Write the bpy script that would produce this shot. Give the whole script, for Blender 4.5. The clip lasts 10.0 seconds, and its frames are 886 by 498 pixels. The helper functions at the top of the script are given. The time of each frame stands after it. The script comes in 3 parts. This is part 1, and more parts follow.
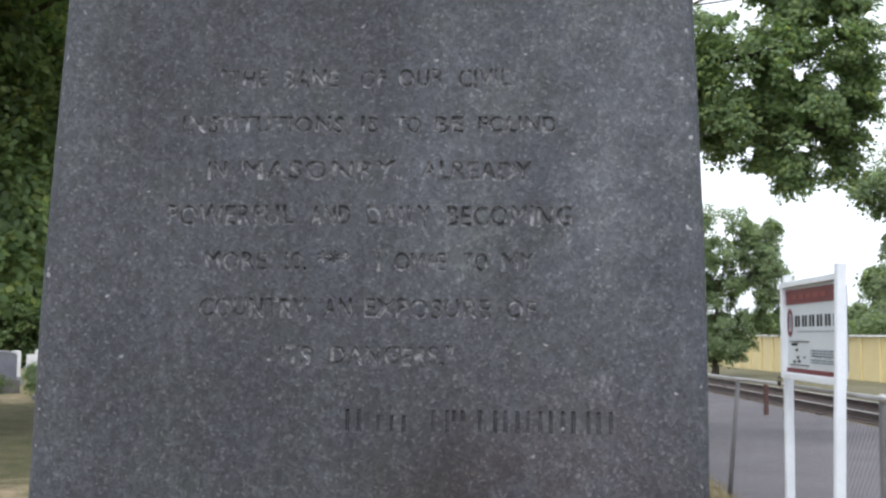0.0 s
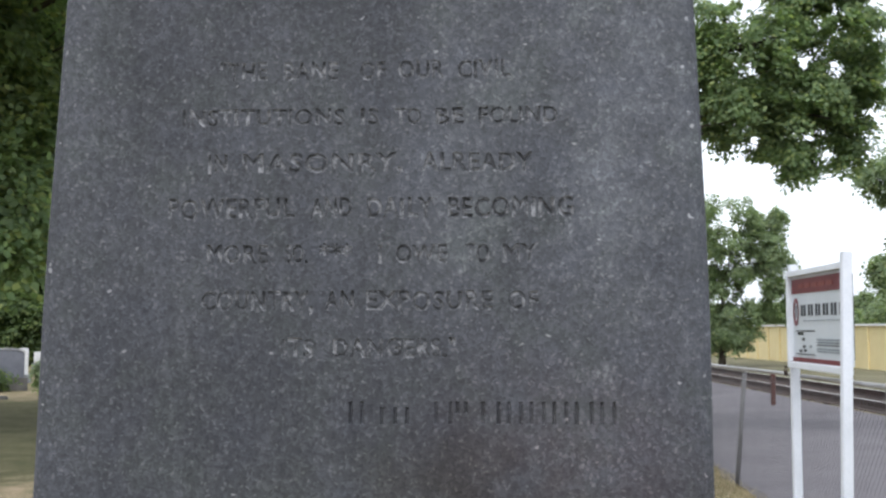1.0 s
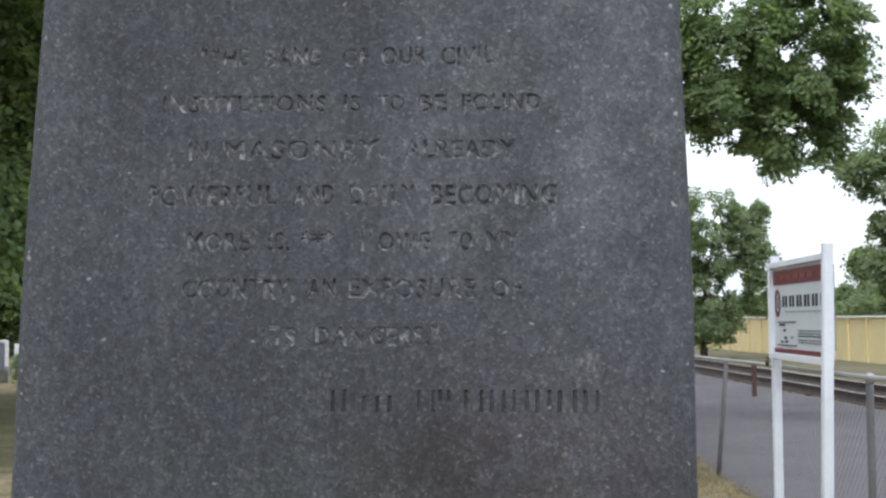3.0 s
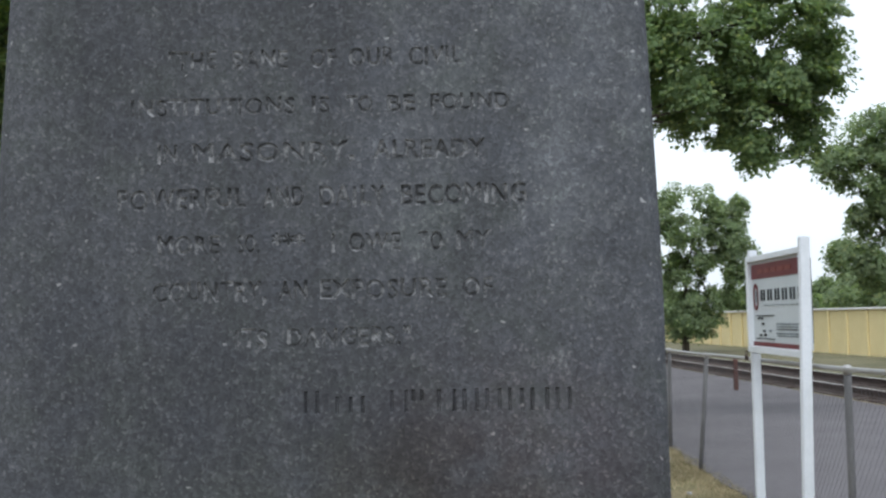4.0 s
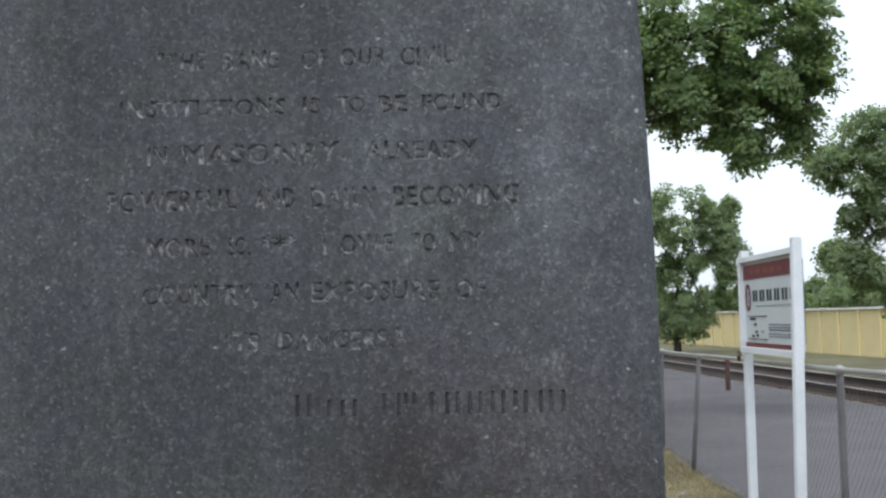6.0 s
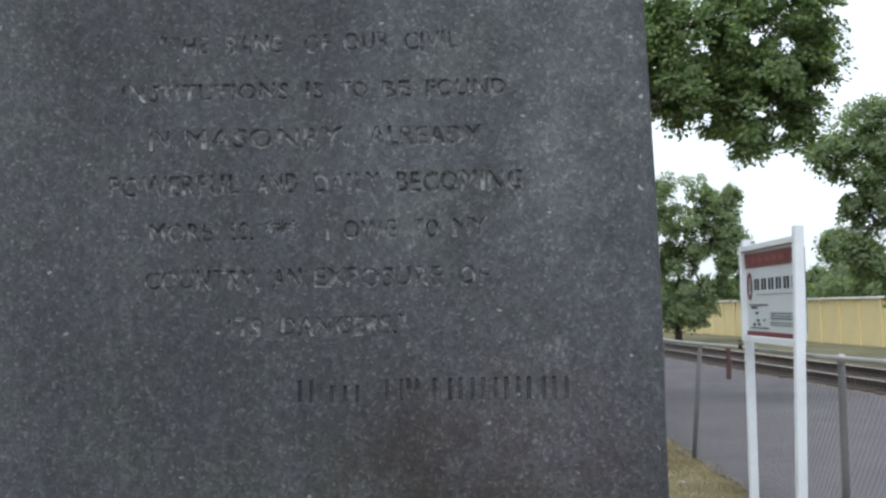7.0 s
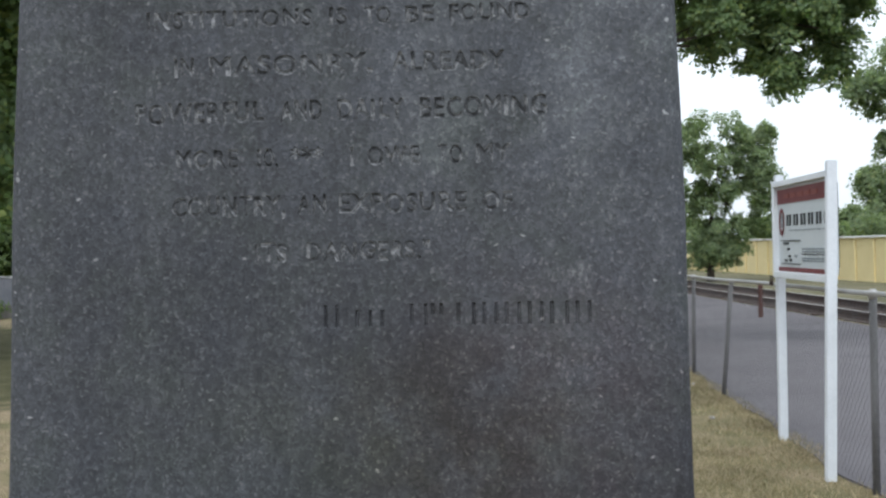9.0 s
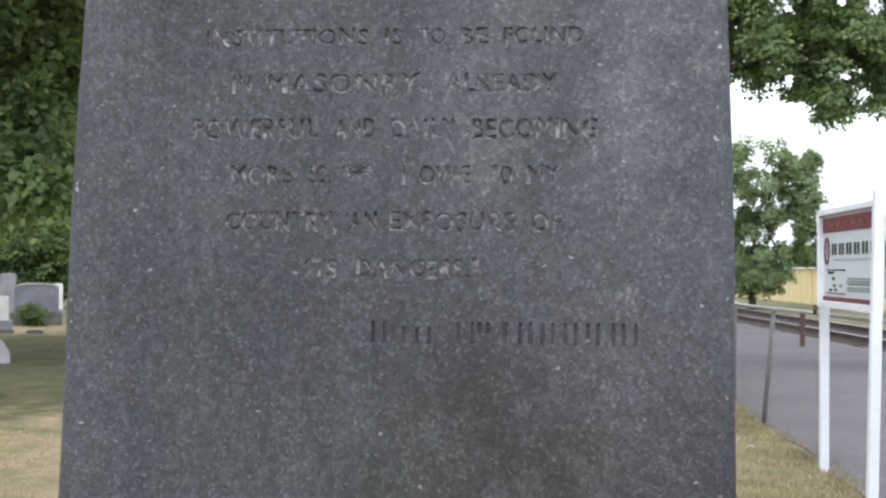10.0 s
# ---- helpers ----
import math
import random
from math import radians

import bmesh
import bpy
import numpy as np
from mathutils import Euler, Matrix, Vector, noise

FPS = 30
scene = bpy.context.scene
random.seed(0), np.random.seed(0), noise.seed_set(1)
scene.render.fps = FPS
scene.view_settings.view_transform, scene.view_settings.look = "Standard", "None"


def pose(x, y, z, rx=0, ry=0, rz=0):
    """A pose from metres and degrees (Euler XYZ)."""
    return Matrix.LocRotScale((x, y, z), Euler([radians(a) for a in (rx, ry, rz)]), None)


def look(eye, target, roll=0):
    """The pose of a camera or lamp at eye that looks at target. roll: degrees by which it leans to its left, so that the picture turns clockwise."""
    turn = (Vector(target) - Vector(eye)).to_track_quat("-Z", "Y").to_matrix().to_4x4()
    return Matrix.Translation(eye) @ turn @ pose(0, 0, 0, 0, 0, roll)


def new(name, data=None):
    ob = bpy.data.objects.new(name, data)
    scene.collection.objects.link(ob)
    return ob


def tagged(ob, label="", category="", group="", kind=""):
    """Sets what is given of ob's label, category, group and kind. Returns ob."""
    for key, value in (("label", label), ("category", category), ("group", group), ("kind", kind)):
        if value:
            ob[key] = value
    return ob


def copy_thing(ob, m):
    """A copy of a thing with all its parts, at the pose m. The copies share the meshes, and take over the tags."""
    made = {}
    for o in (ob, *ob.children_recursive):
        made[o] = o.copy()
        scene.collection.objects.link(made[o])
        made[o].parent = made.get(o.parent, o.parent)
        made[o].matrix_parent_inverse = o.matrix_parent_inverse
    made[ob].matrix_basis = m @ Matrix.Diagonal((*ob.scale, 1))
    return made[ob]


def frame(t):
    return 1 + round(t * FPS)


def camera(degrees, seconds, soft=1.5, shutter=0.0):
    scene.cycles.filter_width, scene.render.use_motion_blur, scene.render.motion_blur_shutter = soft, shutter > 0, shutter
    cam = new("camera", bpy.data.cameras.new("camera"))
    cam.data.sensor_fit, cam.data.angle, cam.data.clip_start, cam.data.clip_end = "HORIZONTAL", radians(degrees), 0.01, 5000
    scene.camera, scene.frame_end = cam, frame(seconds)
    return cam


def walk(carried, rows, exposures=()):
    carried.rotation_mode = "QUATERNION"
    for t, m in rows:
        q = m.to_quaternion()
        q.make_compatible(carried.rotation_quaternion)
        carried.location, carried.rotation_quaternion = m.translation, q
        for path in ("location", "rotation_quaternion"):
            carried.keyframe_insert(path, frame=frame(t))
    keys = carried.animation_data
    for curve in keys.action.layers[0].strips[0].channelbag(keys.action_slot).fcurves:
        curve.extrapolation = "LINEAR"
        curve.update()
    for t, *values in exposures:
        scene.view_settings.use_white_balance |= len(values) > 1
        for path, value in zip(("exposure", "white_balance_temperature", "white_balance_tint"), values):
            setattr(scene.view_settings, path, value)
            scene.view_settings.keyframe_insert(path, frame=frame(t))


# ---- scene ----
cam = camera(43.7, 10.0, soft=2.45)
PATH = [
    (0, (0.229, -1.953, 1.629), (0.132, 0.039, 1.784), 0.5),
    (0.5, (0.229, -1.95, 1.627), (0.108, 0.041, 1.764), 0.9),
    (1, (0.236, -1.949, 1.626), (0.129, 0.043, 1.769), -0.1),
    (1.5, (0.235, -1.947, 1.626), (0.128, 0.045, 1.761), 0.3),
    (2, (0.234, -1.944, 1.628), (0.152, 0.049, 1.783), -0.0),
    (2.5, (0.233, -1.938, 1.619), (0.154, 0.056, 1.752), 0.0),
    (4, (0.255, -1.941, 1.619), (0.212, 0.054, 1.746), -1.1),
    (4.5, (0.266, -1.948, 1.621), (0.246, 0.048, 1.759), -1.8),
    (5, (0.259, -1.933, 1.621), (0.223, 0.062, 1.751), -1.4),
    (5.5, (0.256, -1.929, 1.621), (0.226, 0.067, 1.754), -1.4),
    (7, (0.25, -1.92, 1.617), (0.219, 0.077, 1.725), -1.1),
    (7.5, (0.253, -1.923, 1.613), (0.22, 0.074, 1.711), -1.2),
    (8, (0.258, -1.926, 1.614), (0.224, 0.072, 1.709), -0.9),
    (8.5, (0.264, -1.932, 1.611), (0.228, 0.065, 1.702), -0.9),
    (9, (0.263, -1.928, 1.592), (0.173, 0.07, 1.592), -1.2),
    (9.5, (0.243, -1.926, 1.581), (0.037, 0.063, 1.546), -0.2),
    (10, (0.248, -1.948, 1.592), (0.087, 0.046, 1.627), 0.4),
]
EXPOSURES = [(0.0, 0.10, 6020, 11), (2.5, 0.0, 6020, 11), (4.0, -0.23, 5960, 7), (9.2, -0.17, 5960, 7), (9.5, 0.22, 6020, 8), (9.8, 0.35, 6060, 10), (10.0, 0.35, 6060, 10)]
walk(cam, [(t, look(eye, target, roll)) for t, eye, target, roll in PATH], EXPOSURES)

# ---- sky and sun: a bright overcast day ----
SUN_HEIGHT, SUN_TURN = 58.0, -168.0
world = bpy.data.worlds.new("sky")
scene.world = world
world.use_nodes = True
wn = world.node_tree
wn.nodes.clear()
w_out = wn.nodes.new("ShaderNodeOutputWorld")
w_bg = wn.nodes.new("ShaderNodeBackground")
w_sky = wn.nodes.new("ShaderNodeTexSky")
w_sky.sky_type = "NISHITA"
w_sky.sun_disc = False
w_sky.sun_elevation, w_sky.sun_rotation = radians(SUN_HEIGHT), radians(SUN_TURN)
w_sky.dust_density, w_sky.air_density = 4.0, 1.2
w_hsv = wn.nodes.new("ShaderNodeHueSaturation")
w_hsv.inputs["Saturation"].default_value = 0.16
w_mix = wn.nodes.new("ShaderNodeMixRGB")
w_mix.inputs[0].default_value = 0.55
w_mix.inputs[2].default_value = (13.0, 13.3, 13.8, 1)
w_bg.inputs["Strength"].default_value = 0.152
wn.links.new(w_sky.outputs[0], w_hsv.inputs["Color"])
wn.links.new(w_hsv.outputs[0], w_mix.inputs[1])
wn.links.new(w_mix.outputs[0], w_bg.inputs[0])
wn.links.new(w_bg.outputs[0], w_out.inputs[0])
sun = new("sun", bpy.data.lights.new("sun", "SUN"))
sun.data.energy, sun.data.angle, sun.data.color = 1.5, radians(18), (1.0, 0.96, 0.9)
e, a = radians(SUN_HEIGHT), radians(SUN_TURN)
sun.matrix_world = look((0, 0, 0), (-math.sin(a) * math.cos(e), -math.cos(a) * math.cos(e), -math.sin(e)))


# ---- materials ----
class Nodes:
    def __init__(self, name):
        self.mat = bpy.data.materials.new(name)
        self.mat.use_nodes = True
        self.t = self.mat.node_tree
        self.t.nodes.clear()
        self.out = self.t.nodes.new("ShaderNodeOutputMaterial")
        self.bsdf = self.t.nodes.new("ShaderNodeBsdfPrincipled")
        self.t.links.new(self.bsdf.outputs[0], self.out.inputs[0])
        self.co = self.t.nodes.new("ShaderNodeTexCoord").outputs["Object"]

    def link(self, a, b):
        self.t.links.new(a, b)

    def scaled(self, sx, sy, sz, offset=(0, 0, 0)):
        m = self.t.nodes.new("ShaderNodeMapping")
        m.inputs["Scale"].default_value = (sx, sy, sz)
        m.inputs["Location"].default_value = offset
        self.link(self.co, m.inputs[0])
        return m.outputs[0]

    def noise(self, scale, detail=4, rough=0.6, co=None):
        n = self.t.nodes.new("ShaderNodeTexNoise")
        n.inputs["Scale"].default_value, n.inputs["Detail"].default_value, n.inputs["Roughness"].default_value = scale, detail, rough
        self.link(co or self.co, n.inputs["Vector"])
        return n.outputs["Fac"]

    def cells(self, scale, co=None):
        n = self.t.nodes.new("ShaderNodeTexVoronoi")
        n.inputs["Scale"].default_value = scale
        self.link(co or self.co, n.inputs["Vector"])
        return n

    def ramp(self, fac, *stops):
        r = self.t.nodes.new("ShaderNodeValToRGB")
        el = r.color_ramp.elements
        while len(el) < len(stops):
            el.new(0.5)
        for k, (p, c) in zip(el, stops):
            k.position = p
            k.color = (*c, 1) if isinstance(c, tuple) else (c, c, c, 1)
        self.link(fac, r.inputs[0])
        return r.outputs[0]

    def mix(self, fac, a, b, how="MIX"):
        m = self.t.nodes.new("ShaderNodeMixRGB")
        m.blend_type = how
        for k, v in zip(m.inputs, (fac, a, b)):
            if isinstance(v, (int, float)):
                k.default_value = v if k.type == "VALUE" else (v, v, v, 1)
            elif isinstance(v, tuple):
                k.default_value = (*v, 1)
            else:
                self.link(v, k)
        return m.outputs[0]

    def maths(self, how, a, b=0.0, clamp=False):
        m = self.t.nodes.new("ShaderNodeMath")
        m.operation, m.use_clamp = how, clamp
        for k, v in zip(m.inputs, (a, b)):
            if isinstance(v, (int, float)):
                k.default_value = v
            else:
                self.link(v, k)
        return m.outputs[0]

    def bump(self, height, strength, distance):
        b = self.t.nodes.new("ShaderNodeBump")
        b.inputs["Strength"].default_value, b.inputs["Distance"].default_value = strength, distance
        self.link(height, b.inputs["Height"])
        self.link(b.outputs[0], self.bsdf.inputs["Normal"])

    def done(self, colour, rough=0.8, metal=0.0, gloss=0.5):
        if isinstance(colour, tuple):
            self.bsdf.inputs["Base Color"].default_value = (*colour, 1)
        else:
            self.link(colour, self.bsdf.inputs["Base Color"])
        if isinstance(rough, float):
            self.bsdf.inputs["Roughness"].default_value = rough
        else:
            self.link(rough, self.bsdf.inputs["Roughness"])
        self.bsdf.inputs["Metallic"].default_value = metal
        self.bsdf.inputs["Specular IOR Level"].default_value = gloss
        return self.mat


def surface(name, dark, light, coarse, fine, rough=0.8, metal=0.0, bump=0.3, depth=0.004, gloss=0.4, stretch=(1, 1, 1)):
    """A weathered surface: two scales of variation between a dark and a light tone, with fine relief."""
    n = Nodes(name)
    co = n.scaled(*stretch)
    big, small = n.noise(coarse, 4, 0.6, co), n.noise(fine, 3, 0.65, co)
    fac = n.maths("ADD", n.maths("MULTIPLY", big, 0.55), n.maths("MULTIPLY", small, 0.45))
    n.bump(small, bump, depth)
    return n.done(n.ramp(fac, (0.34, dark), (0.66, light)), rough, metal, gloss)


def granite(name):
    """Dark grey, weathered granite with pale feldspar flecks, soft stains and runs of dirt."""
    n = Nodes(name)
    warp = n.t.nodes.new("ShaderNodeVectorMath")
    warp.operation = "MULTIPLY_ADD"
    wob = n.t.nodes.new("ShaderNodeTexNoise")
    wob.inputs["Scale"].default_value = 55
    n.link(n.co, wob.inputs["Vector"])
    n.link(wob.outputs["Color"], warp.inputs[0])
    warp.inputs[1].default_value = (0.02, 0.02, 0.02)
    n.link(n.co, warp.inputs[2])
    bent = warp.outputs[0]
    tilted = n.scaled(1, 1, 0.75)
    g1 = n.cells(170, bent)
    g2 = n.noise(46, 6, 0.74, tilted)
    g3 = n.noise(330, 2, 0.6)
    grain = n.maths("ADD", n.maths("MULTIPLY", n.ramp(g1.outputs["Color"], (0.0, 0.0), (1.0, 1.0)), 0.25),
                    n.maths("ADD", n.maths("MULTIPLY", g2, 0.6), n.maths("MULTIPLY", g3, 0.13)))
    base = n.ramp(grain, (0.32, (0.044, 0.0455, 0.0495)), (0.50, (0.066, 0.0685, 0.0755)), (0.62, (0.092, 0.095, 0.1035)), (0.76, (0.175, 0.18, 0.188)))
    # pale flecks, in two sizes
    f1 = n.cells(95, bent)
    near = n.ramp(f1.outputs["Distance"], (0.2, 1.0), (0.36, 0.0))
    few = n.ramp(n.ramp(f1.outputs["Color"], (0, 0.0), (1, 1.0)), (0.58, 0.0), (0.72, 1.0))
    col = n.mix(n.maths("MULTIPLY", n.maths("MULTIPLY", near, few), 0.24), base, (0.26, 0.26, 0.265))
    stretched = n.t.nodes.new("ShaderNodeMapping")
    stretched.inputs["Scale"].default_value = (0.7, 1, 1.25)
    n.link(bent, stretched.inputs[0])
    f2 = n.cells(44, stretched.outputs[0])
    near2 = n.ramp(f2.outputs["Distance"], (0.10, 0.85), (0.19, 0.0))
    few2 = n.maths("GREATER_THAN", n.ramp(f2.outputs["Color"], (0, 0.0), (1, 1.0)), 0.63)
    col = n.mix(n.maths("MULTIPLY", near2, few2), col, (0.28, 0.28, 0.285))
    tone = n.noise(7, 4, 0.7)
    col = n.mix(1.0, col, n.ramp(tone, (0.35, (0.985, 0.995, 1.03)), (0.5, (1.0, 1.0, 1.0)), (0.65, (1.0, 1.03, 0.97))), "MULTIPLY")
    # broad weathering
    wide = n.noise(2.6, 4, 0.55, n.scaled(1, 1, 0.7))
    col = n.mix(1.0, col, n.ramp(wide, (0.3, 0.78), (0.7, 1.22)), "MULTIPLY")
    runs = n.noise(5.0, 4, 0.6, n.scaled(1.0, 1, 0.12))
    col = n.mix(1.0, col, n.ramp(runs, (0.35, 0.86), (0.65, 1.12)), "MULTIPLY")
    # rusty staining and a trace of lichen on the lower part
    sep = n.t.nodes.new("ShaderNodeSeparateXYZ")
    n.link(n.co, sep.inputs[0])

    def patch(x, z, rx, rz):
        dx = n.maths("POWER", n.maths("MULTIPLY", n.maths("SUBTRACT", sep.outputs[0], x), 1 / rx), 2)
        dz = n.maths("POWER", n.maths("MULTIPLY", n.maths("SUBTRACT", sep.outputs[2], z), 1 / rz), 2)
        d = n.maths("SUBTRACT", 1.0, n.maths("ADD", dx, dz), True)
        return n.maths("MULTIPLY", d, n.ramp(n.noise(9, 5, 0.65), (0.28, 0.0), (0.6, 1.0)))

    def tinted(col, where, tint):
        return n.mix(where, col, n.mix(1.0, col, tint, "MULTIPLY"))

    col = tinted(col, patch(0.30, 1.26, 0.36, 0.34), (1.02, 0.90, 0.87))
    col = tinted(col, patch(0.02, 1.25, 0.45, 0.2), (0.98, 1.0, 0.88))
    col = n.mix(n.maths("MULTIPLY", patch(0.408, 1.54, 0.034, 0.03), n.ramp(n.noise(95, 4, 0.7, n.scaled(1, 1, 0.5)), (0.48, 0.0), (0.6, 0.9))), col, (0.26, 0.26, 0.27))
    # broad tone: lighter at the upper right, darker low on both sides
    col = tinted(col, patch(0.52, 1.98, 0.50, 0.85), (1.75, 1.76, 1.76))
    col = tinted(col, patch(0.40, 1.30, 0.60, 0.52), (0.62, 0.60, 0.61))
    col = tinted(col, patch(-0.3, 1.1, 0.5, 0.25), (0.85, 0.87, 0.9))
    n.bump(n.maths("ADD", g2, n.maths("MULTIPLY", g1.outputs["Distance"], 0.6)), 0.4, 0.003)
    return n.done(col, n.ramp(g2, (0.3, 0.72), (0.7, 0.9)), 0.0, 0.14)


def tooled(name):
    """The carved walls of the letters: pale bruised granite, dirty in places."""
    n = Nodes(name)
    blotch, fine = n.noise(60, 4, 0.7), n.noise(160, 3, 0.7)
    col = n.ramp(blotch, (0.40, (0.045, 0.046, 0.05)), (0.49, (0.07, 0.072, 0.077)), (0.54, (0.14, 0.143, 0.15)), (0.68, (0.28, 0.28, 0.29)))
    col = n.mix(1.0, col, n.ramp(fine, (0.3, 0.7), (0.7, 1.25)), "MULTIPLY")
    n.bump(fine, 0.5, 0.002)
    return n.done(col, 0.8, 0.0, 0.3)


def leafy(name, dark, light, warm, through_tint=(1.42, 1.52, 0.9)):
    n = Nodes(name)
    rnd = n.t.nodes.new("ShaderNodeNewGeometry").outputs["Random Per Island"]
    col = n.ramp(rnd, (0.0, dark), (0.75, light), (1.0, warm))
    col = n.mix(1.0, col, n.ramp(n.noise(1.5, 3), (0.32, 0.72), (0.68, 1.35)), "MULTIPLY")
    n.done(col, 0.55, 0.0, 0.35)
    tr = n.t.nodes.new("ShaderNodeBsdfTranslucent")
    n.link(n.mix(1.0, col, through_tint, "MULTIPLY"), tr.inputs[0])
    m = n.t.nodes.new("ShaderNodeMixShader")
    m.inputs[0].default_value = 0.5
    n.link(n.bsdf.outputs[0], m.inputs[1])
    n.link(tr.outputs[0], m.inputs[2])
    n.link(m.outputs[0], n.out.inputs[0])
    return n.mat


def lawn(name):
    n = Nodes(name)
    big, mid, fine = n.noise(0.35, 4), n.noise(2.2, 5, 0.65), n.noise(38, 4, 0.7)
    fac = n.maths("ADD", n.maths("MULTIPLY", big, 0.45), n.maths("MULTIPLY", mid, 0.55))
    col = n.ramp(fac, (0.36, (0.125, 0.125, 0.058)), (0.5, (0.22, 0.185, 0.108)), (0.66, (0.34, 0.265, 0.178)))
    # greener grass under the trees, darkened further to paint in their shade
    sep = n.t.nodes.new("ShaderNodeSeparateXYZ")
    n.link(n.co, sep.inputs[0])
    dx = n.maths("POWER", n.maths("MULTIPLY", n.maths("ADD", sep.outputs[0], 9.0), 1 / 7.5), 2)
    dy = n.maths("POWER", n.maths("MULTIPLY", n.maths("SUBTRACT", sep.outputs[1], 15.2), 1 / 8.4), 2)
    shaded_turf = n.maths("ADD", n.maths("ADD", dx, dy), n.maths("MULTIPLY", n.maths("SUBTRACT", mid, 0.5), 0.9))
    col = n.mix(n.ramp(shaded_turf, (0.55, 0.9), (1.0, 0.0)), col, n.ramp(mid, (0.35, (0.062, 0.066, 0.032)), (0.65, (0.105, 0.10, 0.055))))
    col = n.mix(1.0, col, n.ramp(fine, (0.3, 0.62), (0.7, 1.3)), "MULTIPLY")
    n.bump(n.maths("ADD", fine, mid), 0.8, 0.03)
    return n.done(col, 0.95, 0.0, 0.1)


def asphalt(name):
    n = Nodes(name)
    big, fine = n.noise(0.5, 4), n.noise(140, 3, 0.7)
    col = n.ramp(big, (0.3, (0.112, 0.104, 0.110)), (0.7, (0.155, 0.144, 0.152)))
    col = n.mix(1.0, col, n.ramp(fine, (0.3, 0.7), (0.7, 1.3)), "MULTIPLY")
    n.bump(fine, 0.5, 0.006)
    return n.done(col, 0.9, 0.0, 0.25)


STONE = granite("dark_granite")
CARVED = tooled("carved_granite")
PLINTH = surface("plinth_granite", (0.05, 0.05, 0.055), (0.15, 0.15, 0.155), 3, 120, 0.7)
LAWN = lawn("dry_lawn")
ASPHALT = asphalt("worn_asphalt")
BALLAST = surface("brown_ballast", (0.04, 0.033, 0.03), (0.13, 0.108, 0.096), 1.2, 26, 0.95, 0, 1.0, 0.05)
VERGE = surface("verge_grass", (0.092, 0.092, 0.052), (0.21, 0.19, 0.125), 0.6, 14, 0.95, 0, 0.8, 0.04, 0.1)
RUST = surface("rusty_steel", (0.035, 0.025, 0.022), (0.095, 0.065, 0.056), 3, 60, 0.8, 0.3)
RAILHEAD = surface("worn_rail_head", (0.35, 0.33, 0.31), (0.6, 0.57, 0.54), 2, 60, 0.45, 0.6)
TIE = surface("old_timber_tie", (0.04, 0.028, 0.024), (0.12, 0.085, 0.07), 3, 40, 0.9)
WHITE = surface("weathered_white_paint", (0.60, 0.625, 0.66), (0.74, 0.76, 0.79), 3, 70, 0.55, 0, 0.15, 0.002)
PANEL = surface("sign_white", (0.50, 0.535, 0.56), (0.57, 0.605, 0.625), 2, 50, 0.4, 0, 0.05, 0.001)
RED = surface("sign_red", (0.11, 0.018, 0.024), (0.165, 0.03, 0.034), 4, 60, 0.45, 0, 0.05, 0.001)
PALERED = surface("sign_red_lettering", (0.19, 0.05, 0.04), (0.24, 0.075, 0.06), 4, 60, 0.5)
INK = surface("sign_ink", (0.02, 0.025, 0.03), (0.05, 0.055, 0.06), 5, 60, 0.5, 0, 0.05, 0.001)
GREYINK = surface("sign_grey_print", (0.2, 0.23, 0.25), (0.28, 0.31, 0.33), 5, 60, 0.5, 0, 0.05, 0.001)
GALV = surface("galvanised_steel", (0.30, 0.29, 0.29), (0.5, 0.49, 0.48), 3, 60, 0.5, 0.55, 0.2, 0.001)
GALVPOST = surface("dull_galvanised_post", (0.09, 0.087, 0.087), (0.17, 0.165, 0.165), 3, 60, 0.7, 0.2, 0.2, 0.001)
YELLOW = surface("yellow_wall_paint", (0.66, 0.54, 0.27), (0.80, 0.68, 0.38), 0.7, 22, 0.75, 0, 0.2, 0.004)
# pale coping, its colour brightened to hold the sunlight on the panel tops
COPING = surface("sunlit_pale_coping", (0.62, 0.61, 0.59), (0.82, 0.81, 0.79), 1, 30, 0.7)
BARK = surface("tree_bark", (0.035, 0.028, 0.022), (0.12, 0.10, 0.08), 2.5, 18, 0.95, 0, 1.0, 0.04, 0.2, (1, 1, 0.25))
POSTWOOD = surface("brown_stained_post", (0.06, 0.025, 0.02), (0.12, 0.055, 0.045), 3, 50, 0.85)
MARBLE = surface("pale_marble", (0.45, 0.45, 0.45), (0.72, 0.72, 0.71), 3, 40, 0.6)
GREYSTONE = surface("grey_headstone", (0.13, 0.135, 0.145), (0.26, 0.265, 0.275), 2.5, 60, 0.7)
# marble with the tree shade over the graves put into its colour
SLANT = surface("shade_toned_marble", (0.24, 0.24, 0.24), (0.40, 0.40, 0.40), 4, 40, 0.7)
DARKSTONE = surface("dark_headstone", (0.06, 0.058, 0.055), (0.17, 0.16, 0.15), 3, 50, 0.75)
BLUESTONE = surface("blue_grey_headstone", (0.10, 0.105, 0.125), (0.21, 0.215, 0.245), 2.5, 60, 0.7)
STAINED = surface("stained_headstone", (0.09, 0.085, 0.08), (0.33, 0.32, 0.31), 2.2, 50, 0.8)
LEAF_NEAR = leafy("leaves_broad", (0.12, 0.175, 0.09), (0.19, 0.255, 0.12), (0.28, 0.315, 0.12))
LEAF_MID = leafy("leaves_mid", (0.14, 0.185, 0.11), (0.23, 0.29, 0.165), (0.30, 0.33, 0.165))
LEAF_DARK = leafy("leaves_wood", (0.05, 0.08, 0.032), (0.11, 0.155, 0.06), (0.18, 0.22, 0.075))
